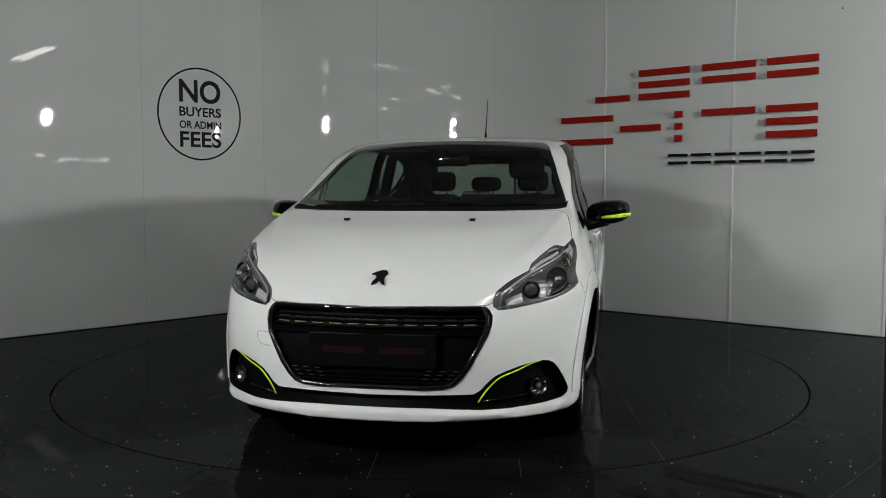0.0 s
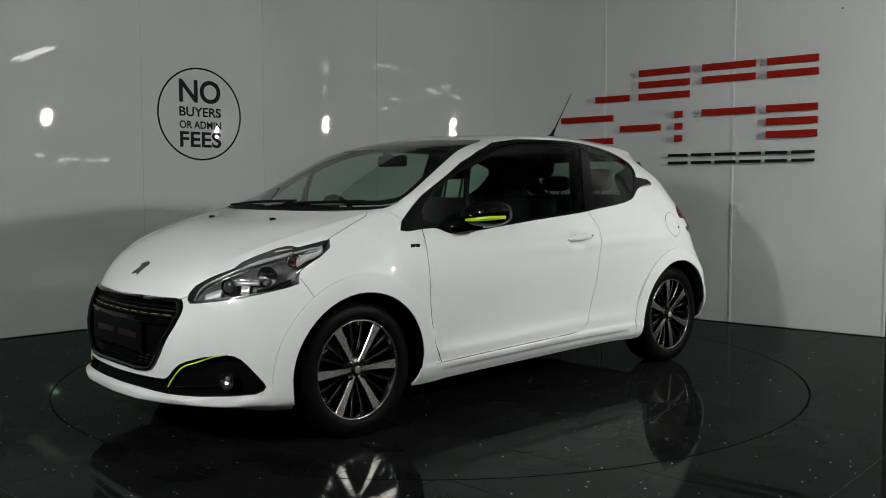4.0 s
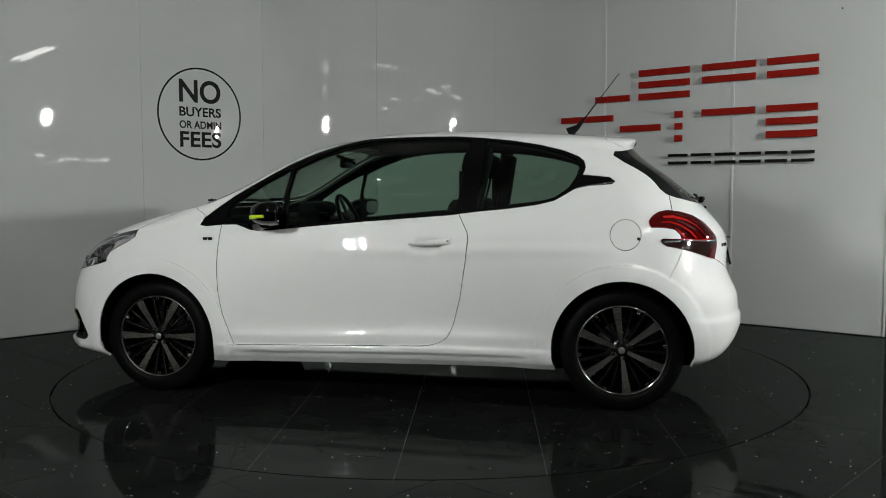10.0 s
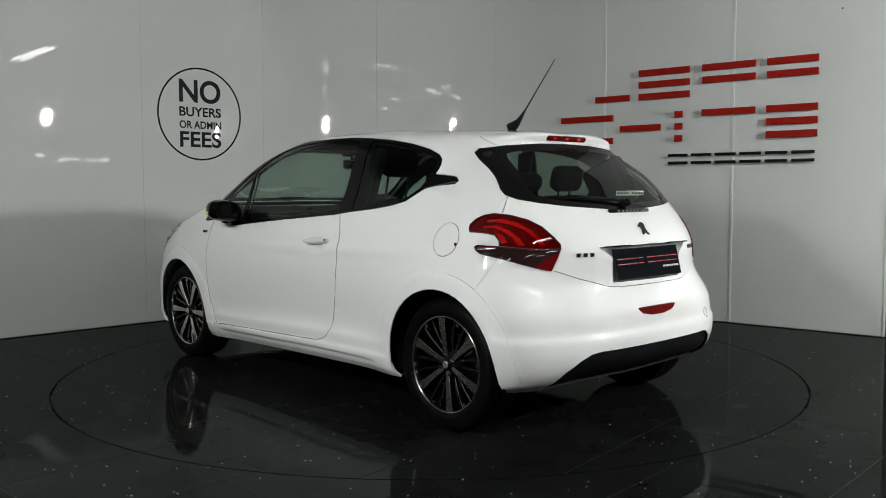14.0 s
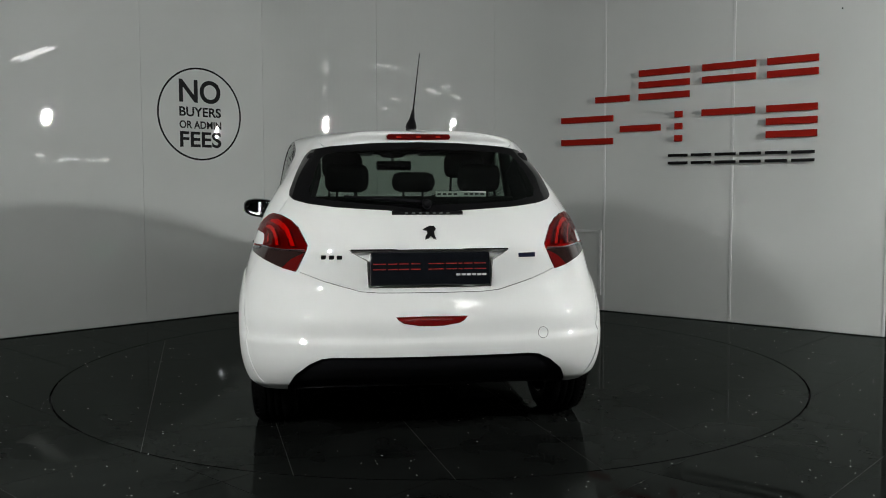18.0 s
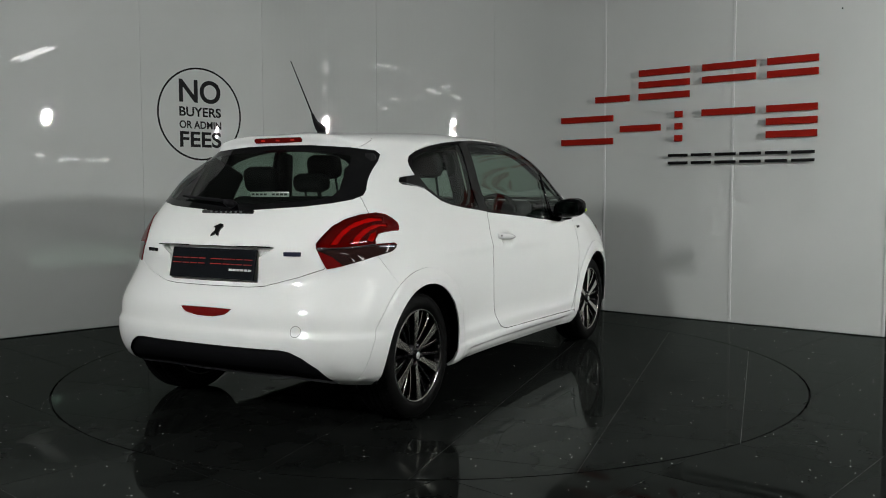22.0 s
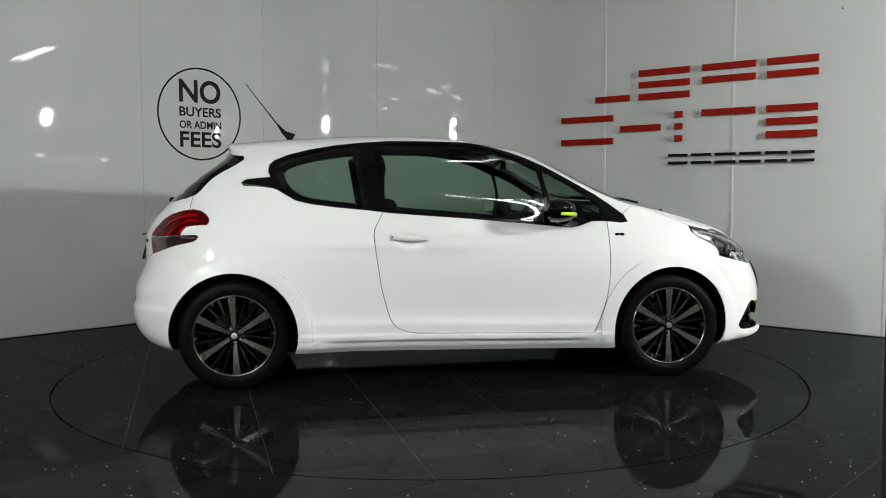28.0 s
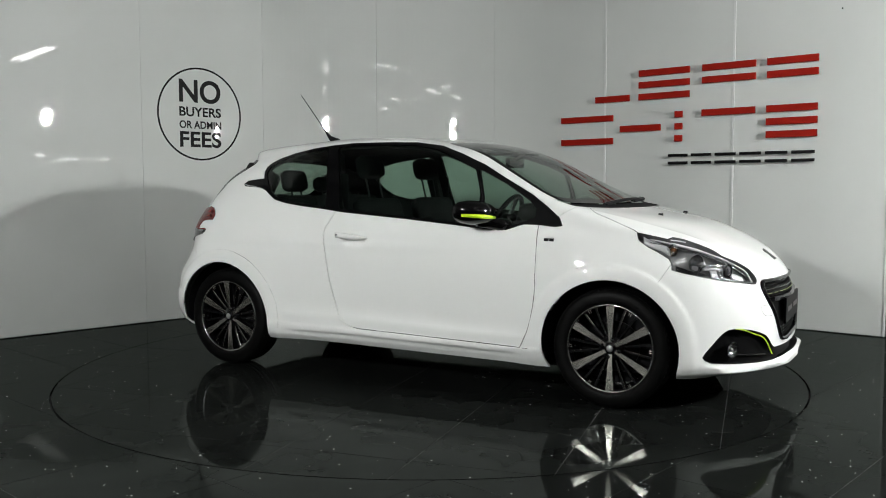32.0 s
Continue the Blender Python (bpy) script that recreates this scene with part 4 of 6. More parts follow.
def flip_y(bm):
    for v in bm.verts:
        v.co.y = -v.co.y
    bmesh.ops.reverse_faces(bm, faces=bm.faces[:])
    return bm


def both_sides(name, make, mat, parent, label="", smooth=False):
    """The same part left and right; parent may be a pair."""
    obs = []
    for i, s in enumerate((1, -1)):
        bm = make()
        if s < 0:
            flip_y(bm)
        obs.append(part(name, bm, mat, parent[i] if isinstance(parent, (list, tuple)) else parent, label, smooth))
    return obs


def pair(name, tags, mat, parent, **more):
    return [panel(name, BODY, tags, mat, parent[i] if isinstance(parent, (list, tuple)) else parent, w, **more) for i, w in enumerate(("left", "right"))]


def rounded_box(lo, hi, bevel=0.02, m=None):
    return box(lo, hi, bevel, m)


def build_skin():
    shell = panel("body_shell", BODY, [SHELL, SILL], PAINT, car, "both", right_tags=[FLAP])
    panel("bonnet", BODY, [HOOD], PAINT, car, "both", dark_edge=True)
    panel("scuttle_panel", BODY, [COWL], MATT_BLACK, car, "both", shift=-0.006, rim=0)
    panel("windscreen_border", BODY, [FRIT_F], GLOSS_BLACK, car, "both", "black border of the windscreen", rim=0, inset=0)
    panel("windscreen", BODY, [GLASS_F], SCREEN_GLASS, car, "both", "clear laminated windscreen", rim=0, inset=0)
    panel("spoiler", BODY, [SPOILER], PAINT, car, "both")
    pair("front_wing", [WING], PAINT, car, inset=0.0010, dark_edge=True)
    doors = pair("door", [DOOR], PAINT, car, inset=0.0022, dark_edge=True, rim=0.02)
    for tag in (LIP_F, LIP_R):
        pair("arch_lip", [tag], PAINT, car, inset=0.0002, shift=0.0032, rim=0.007)
    panel("fuel_flap", BODY, [FLAP], PAINT, car, "left", dark_edge=True)
    surrounds = pair("window_surround", [SURROUND], SURROUND_BLACK, car, label="gloss black window surround with a pointed tail")
    pair("door_pane", [PANE_F], DLO_GLASS, doors, rim=0, inset=-0.002, shift=-0.003)
    pair("corner_pane", [PANE_C], DLO_GLASS, doors, rim=0, inset=-0.002, shift=-0.003)
    pair("rear_side_pane", [PANE_R], DLO_GLASS, surrounds, rim=0, inset=-0.002, shift=-0.003)
    hatch = panel("tailgate", BODY, [HATCH], PAINT, car, "both", inset=0.0022, dark_edge=True)
    panel("screen_border", BODY, [FRIT], GLOSS_BLACK, hatch, "both", "black border of the rear screen", rim=0, inset=0)
    panel("rear_screen", BODY, [GLASS_R], REAR_GLASS, hatch, "both", "dark tinted rear screen", rim=0, inset=0)
    panel("plate_recess", BODY, [BAY], PAINT, hatch, "both", inset=0, shift=-0.032, rim=-0.032)
    panel("high_brake_light", BODY, [LAMP_HIGH], LENS_RED, hatch, "both", "red high-level brake light", inset=0.001, shift=0.003)
    bumper = panel("rear_bumper", BODY, [BUMPER_R], PAINT, car, "both", inset=0.0005)
    panel("rear_diffuser", BODY, [UNDER_R], MATT_BLACK, bumper, "both", "matt black lower valance", shift=-0.012, rim=-0.012)
    panel("rear_fog_lamp", BODY, [REFLEX], LENS_FOG, bumper, "both", "red fog lamp in the rear bumper", shift=0.001)
    front = panel("front_bumper", BODY, [BUMPER_F], PAINT, car, "both", inset=0.0006)
    panel("lower_intake", BODY, [DUCT], DUCT_BLACK, front, "both", "matt black lower intake", inset=0, shift=-0.04, rim=-0.04)
    lining_tags = [SHELL, DOOR, WING, LIP_F, LIP_R, HATCH, SPOILER, FLAP, SURROUND, SILL]
    panel("interior_lining", BODY, lining_tags, TRIM, car, "both", inset=0, rim=0, shift=-0.03, flip=True,
          only=lambda c: -1.75 < c.x < (1.18 if c.z > 0.88 else 1.0) and c.z > 0.36 and math.hypot(c.x - WHEEL_X, c.z - WHEEL_Z) > 0.4 and math.hypot(c.x + WHEEL_X, c.z - WHEEL_Z) > 0.4)
    # dark floor and inner arches
    outline = body_grid()[:, 0]
    bm = bmesh.new()
    n = len(outline)
    mid = [bm.verts.new((x, 0, z + 0.01)) for x, y, z in outline]
    for s in (1, -1):
        rim = [mid[i] if i in (0, n - 1) else bm.verts.new((x, s * (y - 0.012), z + 0.01)) for i, (x, y, z) in enumerate(outline)]
        for i in range(n - 1):
            q = list(dict.fromkeys((mid[i], rim[i], rim[i + 1], mid[i + 1])))
            if len(q) > 2:
                bm.faces.new(q)
    part("underbody", bm, MATT_BLACK, car)
    for x in (WHEEL_X, -WHEEL_X):
        both_sides("wheel_arch_liner", lambda: add_lathe(bmesh.new(), [(0.362, 0.78), (0.362, 0.52), (0.01, 0.52)], 40, pose(x, 0, WHEEL_Z + 0.004), start=-12, sweep=204), MATT_BLACK, car)
    return doors, surrounds, hatch, bumper, front


DOORS, SURROUNDS, HATCH_OB, REAR_BUMPER, FRONT_BUMPER = build_skin()


def on_skin(tree, y, z, nose=True):
    hit = tree.ray_cast(Vector((3 if nose else -3, y, z)), Vector((-1 if nose else 1, 0, 0)))
    return hit[0], hit[1]


def skin_tree():
    grid = body_grid()
    na, nc = grid.shape[:2]
    flat = [Vector(p) for p in grid.reshape(-1, 3)] + [Vector((p[0], -p[1], p[2])) for p in grid.reshape(-1, 3)]
    quads = [(o + i * nc + j, o + i * nc + j + 1, o + (i + 1) * nc + j + 1, o + (i + 1) * nc + j) for o in (0, na * nc) for i in range(na - 1) for j in range(nc - 1)]
    return BVHTree.FromPolygons(flat, quads)


SKIN = skin_tree()


# ---- wheels ----
def build_wheel():
    """Six broad polished spokes with thin dark ones between, on a fat tyre. Outside is towards +y."""
    rim = bmesh.new()
    add_lathe(rim, [(0.228, 0.088), (0.2285, 0.092), (0.223, 0.093), (0.219, 0.088), (0.213, 0.060), (0.204, 0.03), (0.200, -0.07), (0.218, -0.09), (0.228, -0.09)], 72)
    wheel = mesh_object("wheel", rim, ALLOY_DARK, True)
    lip = bmesh.new()
    add_lathe(lip, [(0.2295, 0.0905), (0.2275, 0.0945), (0.2225, 0.0945), (0.2195, 0.090)], 72)
    part("rim_edge", lip, RIM_EDGE, wheel, "bright machined rim edge", True)
    tyre = bmesh.new()
    add_lathe(tyre, [(0.228, 0.090), (0.233, 0.097), (0.246, 0.101), (0.264, 0.102), (0.282, 0.099), (0.296, 0.093), (0.303, 0.084), (0.3045, 0.072), (0.309, 0.070), (0.3105, 0.04),
                     (0.3105, 0.037), (0.304, 0.036), (0.304, 0.029), (0.3105, 0.028), (0.311, 0.005), (0.304, 0.004), (0.304, -0.004), (0.311, -0.005), (0.3105, -0.03), (0.304, -0.031),
                     (0.304, -0.037), (0.3105, -0.038), (0.309, -0.07), (0.303, -0.084), (0.282, -0.099), (0.246, -0.1), (0.228, -0.09)], 96)
    part("tyre", tyre, RUBBER, wheel, "black rubber tyre with moulded sidewall", True)
    block = bmesh.new()
    add_box(block, (-0.0065, 0.066, 0.298), (0.0065, 0.087, 0.3050), 0.002)
    me = bpy.data.meshes.new("tread_block")
    block.to_mesh(me)
    block.free()
    me.materials.append(RUBBER)
    for i in range(60):
        shared("tread_block", me, wheel, pose(0, 0, 0, 0, 6 * i, 0))

    def spoke(r0, r1, w0, w1, d0, d1, top, edge):
        bm = bmesh.new()
        rings = []
        for k in range(7):
            f = k / 6
            r, w, d = r0 + (r1 - r0) * f, w0 + (w1 - w0) * f ** 1.4, d0 + (d1 - d0) * math.sin(f * math.pi / 2)
            rings.append([bm.verts.new(p) for p in ((r, d - 0.03, -w * 1.15), (r, d - 0.002, -w), (r, d, -w + edge), (r, d, w - edge), (r, d - 0.002, w), (r, d - 0.03, w * 1.15))])
        for a, b in zip(rings, rings[1:]):
            for j in range(5):
                f = bm.faces.new((a[j], b[j], b[j + 1], a[j + 1]))
                f.material_index = 1 if j in top else 0
            bm.faces.new((a[5], b[5], b[0], a[0]))
        bm.faces.new(rings[-1])
        bm.faces.new(rings[0][::-1])
        bmesh.ops.recalc_face_normals(bm, faces=bm.faces[:])
        me = bpy.data.meshes.new("spoke")
        bm.to_mesh(me)
        bm.free()
        me.materials.append(ALLOY_DARK)
        me.materials.append(ALLOY)
        return me

    broad = spoke(0.028, 0.2205, 0.0105, 0.0225, 0.076, 0.0885, (1, 2, 3), 0.0012)
    thin = spoke(0.045, 0.217, 0.0050, 0.0070, 0.056, 0.080, (1, 3), 0.0016)
    for i in range(6):
        shared("spoke", broad, wheel, pose(0, 0, 0, 0, 60 * i, 0))
        for a in (21, 39):
            shared("thin_spoke", thin, wheel, pose(0, 0, 0, 0, 60 * i + a, 0))
    tick = bmesh.new()
    add_box(tick, (0.202, 0.083, -0.0075), (0.2215, 0.0905, -0.0030), 0.001)
    add_box(tick, (0.202, 0.083, 0.0030), (0.2215, 0.0905, 0.0075), 0.001)
    me = bpy.data.meshes.new("rim_notch")
    tick.to_mesh(me)
    tick.free()
    me.materials.append(ALLOY)
    for i in range(6):
        shared("rim_notch", me, wheel, pose(0, 0, 0, 0, 60 * i + 30, 0))
    hub = bmesh.new()
    add_lathe(hub, [(0.0005, 0.0885), (0.022, 0.0885), (0.0235, 0.0878), (0.0255, 0.085), (0.0262, 0.083), (0.0285, 0.0825), (0.031, 0.078), (0.034, 0.06)], 32)
    cap = part("hub_cap", hub, ALLOY_DARK, wheel, "gloss black hub cap with a silver disc", True)
    disc = bmesh.new()
    add_lathe(disc, [(0.0005, 0.0915), (0.012, 0.0912), (0.0165, 0.0900), (0.0175, 0.0875)], 24)
    part("cap_disc", disc, DIM_SILVER, cap, "", True)
    boss = bmesh.new()
    add_lathe(boss, [(0.026, 0.077), (0.052, 0.073), (0.066, 0.06), (0.07, 0.03)], 32)
    part("hub_boss", boss, ALLOY_DARK, wheel, "", True)
    for i in range(4):
        bolt = bmesh.new()
        add_lathe(bolt, [(0.0005, 0.084), (0.007, 0.084), (0.0085, 0.081), (0.0115, 0.079), (0.0115, 0.06)], 12, pose(0.047 * math.cos(radians(45 + 90 * i)), 0, 0.047 * math.sin(radians(45 + 90 * i))))
        part("wheel_bolt", bolt, DARK_CHROME, wheel, "", True)
    valve = bmesh.new()
    add_tube(valve, [(0.165, 0.075, 0.095), (0.158, 0.085, 0.091)], 0.004, 8)
    part("valve_cap", valve, MATT_BLACK, wheel)
    disc = bmesh.new()
    add_lathe(disc, [(0.03, 0.0), (0.13, 0.0), (0.13, -0.02), (0.03, -0.02)], 48)
    part("brake_disc", disc, DARK_STEEL, wheel, "dull steel brake disc", True)
    drum = bmesh.new()
    add_lathe(drum, [(0.199, -0.04), (0.0005, -0.04)], 32)
    part("inner_cover", drum, MATT_BLACK, wheel)
    return wheel


def build_wheels():
    first = build_wheel()
    first.parent = car
    spin = {(1, 1): 0, (-1, 1): 23, (1, -1): 30, (-1, -1): 33}
    for (fx, s), a in spin.items():
        m = pose(fx * WHEEL_X, s * 0.703, WHEEL_Z, 0, 0, 0 if s > 0 else 180) @ pose(0, 0, 0, 0, -a if s > 0 else a, 0)
        if (fx, s) == (1, 1):
            first.matrix_basis = m
        else:
            copy_thing(first, m)
    for s in (1, -1):
        for x in (WHEEL_X, -WHEEL_X):
            part("axle", add_tube(bmesh.new(), [(x, s * 0.3, WHEEL_Z - 0.05), (x, s * 0.66, WHEEL_Z)], 0.03, 10), MATT_BLACK, car)


# ---- lamps, grille and trim ----
def surface_line(points, lift):
    """The points moved on to the skin and lifted off it."""
    out = []
    for p in points:
        q, n, _, _ = SKIN.find_nearest(Vector(p))
        if n.dot(q - Vector((0, 0, 0.6))) < 0:
            n = -n
        out.append(q + n * lift)
    return out


def ribbon(points, width, lift, thick=0.003):
    """A raised strip along the skin, upright across."""
    mid = [Vector(p) for p in smooth_line(points, 5)]
    rails = [surface_line([p + Vector((0, 0, s * width / 2)) for p in mid], lift) for s in (-1, 1)]
    low = [surface_line([p + Vector((0, 0, s * width / 2)) for p in mid], lift - thick) for s in (-1, 1)]
    bm = bmesh.new()
    a, b, c, d = ([bm.verts.new(p) for p in line] for line in (rails[0], rails[1], low[1], low[0]))
    for i in range(len(mid) - 1):
        for u, w in ((a, b), (b, c), (c, d), (d, a)):
            bm.faces.new((u[i], u[i + 1], w[i + 1], w[i]))
    bm.faces.new((a[0], b[0], c[0], d[0]))
    bm.faces.new((d[-1], c[-1], b[-1], a[-1]))
    bmesh.ops.recalc_face_normals(bm, faces=bm.faces[:])
    return bm


def lamp_bowl(centre, aim, r, depth):
    m = look(centre, Vector(centre) + Vector(aim)) @ pose(0, 0, 0, -90, 0, 0)
    return add_lathe(bmesh.new(), [(r, depth * 0.6), (r * 1.02, depth * 0.62), (r * 0.9, depth * 0.3), (r * 0.6, 0.0), (0.0008, -depth * 0.2)], 28, m)


def lens_dome(centre, aim, r, bulge):
    m = look(centre, Vector(centre) + Vector(aim)) @ pose(0, 0, 0, -90, 0, 0)
    return add_lathe(bmesh.new(), [(r * math.cos(a), bulge * math.sin(a)) for a in (radians(k * 90 / 7) for k in range(7))] + [(0.0006, bulge)], 24, m)


def build_headlamps():
    bowls = pair("headlamp", [LAMP_F], LAMP_BOWL, car, label="wraparound headlamp with dark bowl and clear cover", inset=0.002, shift=-0.055, rim=-0.055)
    pair("lens", [LAMP_F], LENS_CLEAR, bowls, label="clear polycarbonate cover", inset=0.002, rim=0, shift=0.001)
    aim = (0.93, 0.36, -0.03)

    def strip(name, pts, width, lift, mat, label="", thick=0.006):
        both_sides(name, lambda: ribbon(pts, width, lift, thick), mat, bowls, label, True)

    edge = [(1.917, .501, .659), (1.889, .505, .705), (1.843, .547, .742), (1.777, .601, .780), (1.708, .654, .809), (1.622, .705, .836), (1.540, .734, .858), (1.459, .754, .874)]
    strip("daylight_strip", edge, 0.008, -0.006, SATIN, "bright satin daytime light strip", 0.008)
    strip("inner_strip", [(x, y + 0.004, z - 0.015) for x, y, z in edge[1:]], 0.004, -0.012, CHROME)
    brow = [(1.752, .606, .804), (1.692, .640, .831), (1.620, .684, .853), (1.562, .714, .868)]
    strip("indicator_reflector", brow, 0.026, -0.024, REFLECTOR_CHROME, "facetted indicator reflector")
    strip("brow_edge", [(1.745, .600, .818), (1.68, .632, .846), (1.60, .676, .872), (1.555, .708, .878)], 0.005, -0.010, LIGHT_GUIDE)
    strip("front_reflector", [(1.902, .530, .676), (1.872, .560, .688), (1.845, .588, .697)], 0.044, -0.030, REFLECTOR_CHROME)
    strip("collar_top", [(1.812, .602, .752), (1.78, .640, .752), (1.745, .682, .750)], 0.010, -0.016, CHROME)
    strip("collar_side", [(1.792, .658, .716), (1.778, .672, .716), (1.765, .685, .716)], 0.050, -0.034, REFLECTOR_CHROME)
    both_sides("projector_ring", lambda: lamp_bowl((1.785, .600, .714), aim, 0.036, 0.05), CHROME, bowls, "", True)
    both_sides("projector_lens", lambda: lens_dome((1.803, .607, .714), aim, 0.029, 0.020), LENS_GREY, bowls, "smoky round projector lens", True)
    both_sides("main_reflector", lambda: lamp_bowl((1.655, .690, .752), (0.85, 0.5, 0.0), 0.046, 0.05), REFLECTOR_DIM, bowls, "", True)
    both_sides("bulb_holder", lambda: add_tube(bmesh.new(), [(1.66, .695, .752), (1.715, .712, .748)], [0.012, 0.009], 12), CHROME, bowls, "", True)
    both_sides("bulb_cap", lambda: lens_dome((1.712, .711, .748), (0.9, 0.4, 0), 0.016, 0.012), SILVER, bowls, "", True)
    both_sides("side_reflector", lambda: lamp_bowl((1.556, .722, .820), (0.75, 0.65, 0.0), 0.030, 0.03), CHROME, bowls, "", True)
    both_sides("indicator_bulb", lambda: lens_dome((1.566, .730, .820), (0.7, 0.7, 0.0), 0.009, 0.012), AMBER, bowls, "amber indicator bulb", True)
    strip("rear_reflector", [(1.560, .748, .812), (1.520, .752, .836), (1.475, .760, .852), (1.430, .764, .872)], 0.046, -0.014, SATIN, "satin silver side panel")
    strip("lamp_shelf", [(1.800, .618, .742), (1.765, .662, .744), (1.725, .706, .745)], 0.026, -0.030, SATIN)
    strip("amber_edge", [(1.566, .742, .790), (1.560, .742, .812), (1.552, .738, .832)], 0.010, -0.012, AMBER)
    strip("lower_trim", [(1.922, .497, .655), (1.852, .612, .670), (1.761, .707, .687), (1.660, .767, .705)], 0.007, -0.008, SILVER)
    strip("lower_shade", [(1.745, .715, .705), (1.68, .752, .718), (1.60, .778, .742)], 0.030, -0.034, DARK_CHROME)


def build_tail_lamps():
    lamps = pair("tail_lamp", [LAMP_R], LENS_DARK, car, label="red wraparound tail lamp with claw-shaped lights", inset=0.001, shift=-0.016, rim=-0.018)
    pair("claw_light", [CLAW], LENS_BRIGHT, lamps, label="brighter red claw-shaped light", inset=0.0006, shift=-0.010, rim=0.006)
    pair("upper_lens", [LAMP_R, CLAW], RED_GLASS, lamps, label="glossy clear red cover", inset=0.001, shift=0.005, rim=0.006)
    pair("lower_lens", [LAMP_R_LOW], glass_dark(), lamps, label="smoked lower lens", inset=0.001, shift=0.005, rim=0.018)
    pair("corner_lens", [LAMP_R_CORNER], LENS_RED, lamps, label="red corner lens", inset=0.0, shift=0.006, rim=0.018)
    line = [(-1.560, .738, .869), (-1.620, .692, .862), (-1.667, .651, .858), (-1.71, .594, .856), (-1.741, .540, .857)]
    both_sides("silver_line", lambda: ribbon(line, 0.006, 0.008, 0.004), CHROME, lamps, "", True)
    low = [(-1.470, .786, .858), (-1.51, .772, .860), (-1.55, .748, .862)]
    both_sides("lower_tip", lambda: ribbon(low, 0.012, 0.007, 0.003), SILVER, lamps, "", True)
    both_sides("reverse_light", lambda: lens_dome((-1.700, .610, .815), (-0.85, 0.5, 0.0), 0.022, 0.008), SILVER, lamps, "pale reversing light", True)


def glass_dark():
    return material("smoked_lens", (0.022, 0.010, 0.009), 0.06, 0, 1.0)


def build_grille():
    grille = panel("grille", BODY, [GRILL], DUCT_BLACK, FRONT_BUMPER, "both", "gloss black grille with pale dashes", inset=0, shift=-0.03, rim=-0.03)
    # raised gloss frame round the opening
    loop = []
    for y, z in [(y, z) for y, z in GRILLE[1:-1]]:
        loop.append((y * 0.965, 0.495 + (z - 0.495) * 0.95))
    right = loop
    left = [(-y, z) for y, z in loop[::-1]]
    ring = [on_skin(SKIN, y, z) for y, z in right + left]
    pts = [p + Vector((0.0, 0, 0)) for p, n in ring]
    pts.append(pts[0])
    part("grille_frame", bead(pts, 0.011, 8), GLOSS_BLACK, FRONT_BUMPER, "gloss black grille frame", True)

    def row(z, half_w, name, mat, count, cover, height, lift, skip=0.0, depth=0.02):
        step = 2 * half_w / count
        segs = 2 if count > 4 else 14
        for i in range(count):
            y0, y1 = -half_w + step * (i + (1 - cover) / 2), -half_w + step * (i + (1 + cover) / 2)
            if skip and abs((y0 + y1) / 2) < skip:
                continue
            ends = [on_skin(SKIN, y0 + (y1 - y0) * k / segs, z)[0] for k in range(segs + 1)]
            bm = bmesh.new()
            a = [bm.verts.new(p + Vector((lift, 0, s))) for s in (-height / 2, height / 2) for p in ends]
            b = [bm.verts.new(p + Vector((lift - depth, 0, s))) for s in (-height / 2, height / 2) for p in ends]
            n = segs + 1
            for k in range(segs):
                bm.faces.new((a[k], a[k + 1], a[k + 1 + n], a[k + n]))
                bm.faces.new((a[k + n], a[k + 1 + n], b[k + 1 + n], b[k + n]))
                bm.faces.new((b[k], b[k + 1], a[k + 1], a[k]))
            bm.faces.new((a[0], a[n], b[n], b[0]))
            bm.faces.new((b[n - 1], b[2 * n - 1], a[2 * n - 1], a[n - 1]))
            bmesh.ops.recalc_face_normals(bm, faces=bm.faces[:])
            part(name, bm, mat, grille)

    dash = material("pale_green_dash", (0.30, 0.33, 0.14), 0.35)
    for z, w, mat in ((.609, .425, SILVER), (.589, .428, dash)):
        row(z, w, "grille_dash", mat, 11, 0.62, 0.0026, -0.010, depth=0.003)
    for z, w in ((.600, .44), (.618, .43), (.637, .42), (.578, .44), (.392, .355), (.376, .34), (.360, .32)):
        row(z, w, "grille_bar", DUCT_BLACK, 1, 1.0, 0.006, -0.016)
    # dim glints at the lower corners, put in as short steel bars
    for z, w in ((.408, .36), (.392, .345), (.376, .33)):
        row(z, w, "grille_glint", STEEL, 14, 0.45, 0.002, -0.013, 0.21, depth=0.003)
    # show plate carried before the grille
    centre = on_skin(SKIN, 0, .49)[0]
    bm = box((-0.012, -0.262, -0.068), (0.0, 0.262, 0.068), 0.004)
    plate = part("front_plate", bm, PLATE_MATT, FRONT_BUMPER, "black show plate with dim red lettering bars")
    plate.matrix_basis = pose(centre.x - 0.012, 0, .487)
    dim = material("dim_red_print", (0.011, 0.0015, 0.0015), 0.3)
    for y0, y1 in ((-0.2, -0.03), (0.03, 0.22)):
        part("print_bar", box((0.0, y0, -0.012), (0.0012, y1, 0.014)), dim, plate)
    row(.560, .44, "crossbar", GLOSS_BLACK, 1, 1.0, 0.022, -0.004)
    # tow eye cover
    ring = [on_skin(SKIN, y, z)[0] + Vector((0.0004, 0, 0)) for y, z in ((-.452, .538), (-.48, .539), (-.505, .538), (-.517, .532), (-.516, .515), (-.505, .495), (-.492, .487), (-.47, .485), (-.442, .484))]
    part("tow_cover_line", bead(ring, 0.0008, 5), GAP, FRONT_BUMPER)
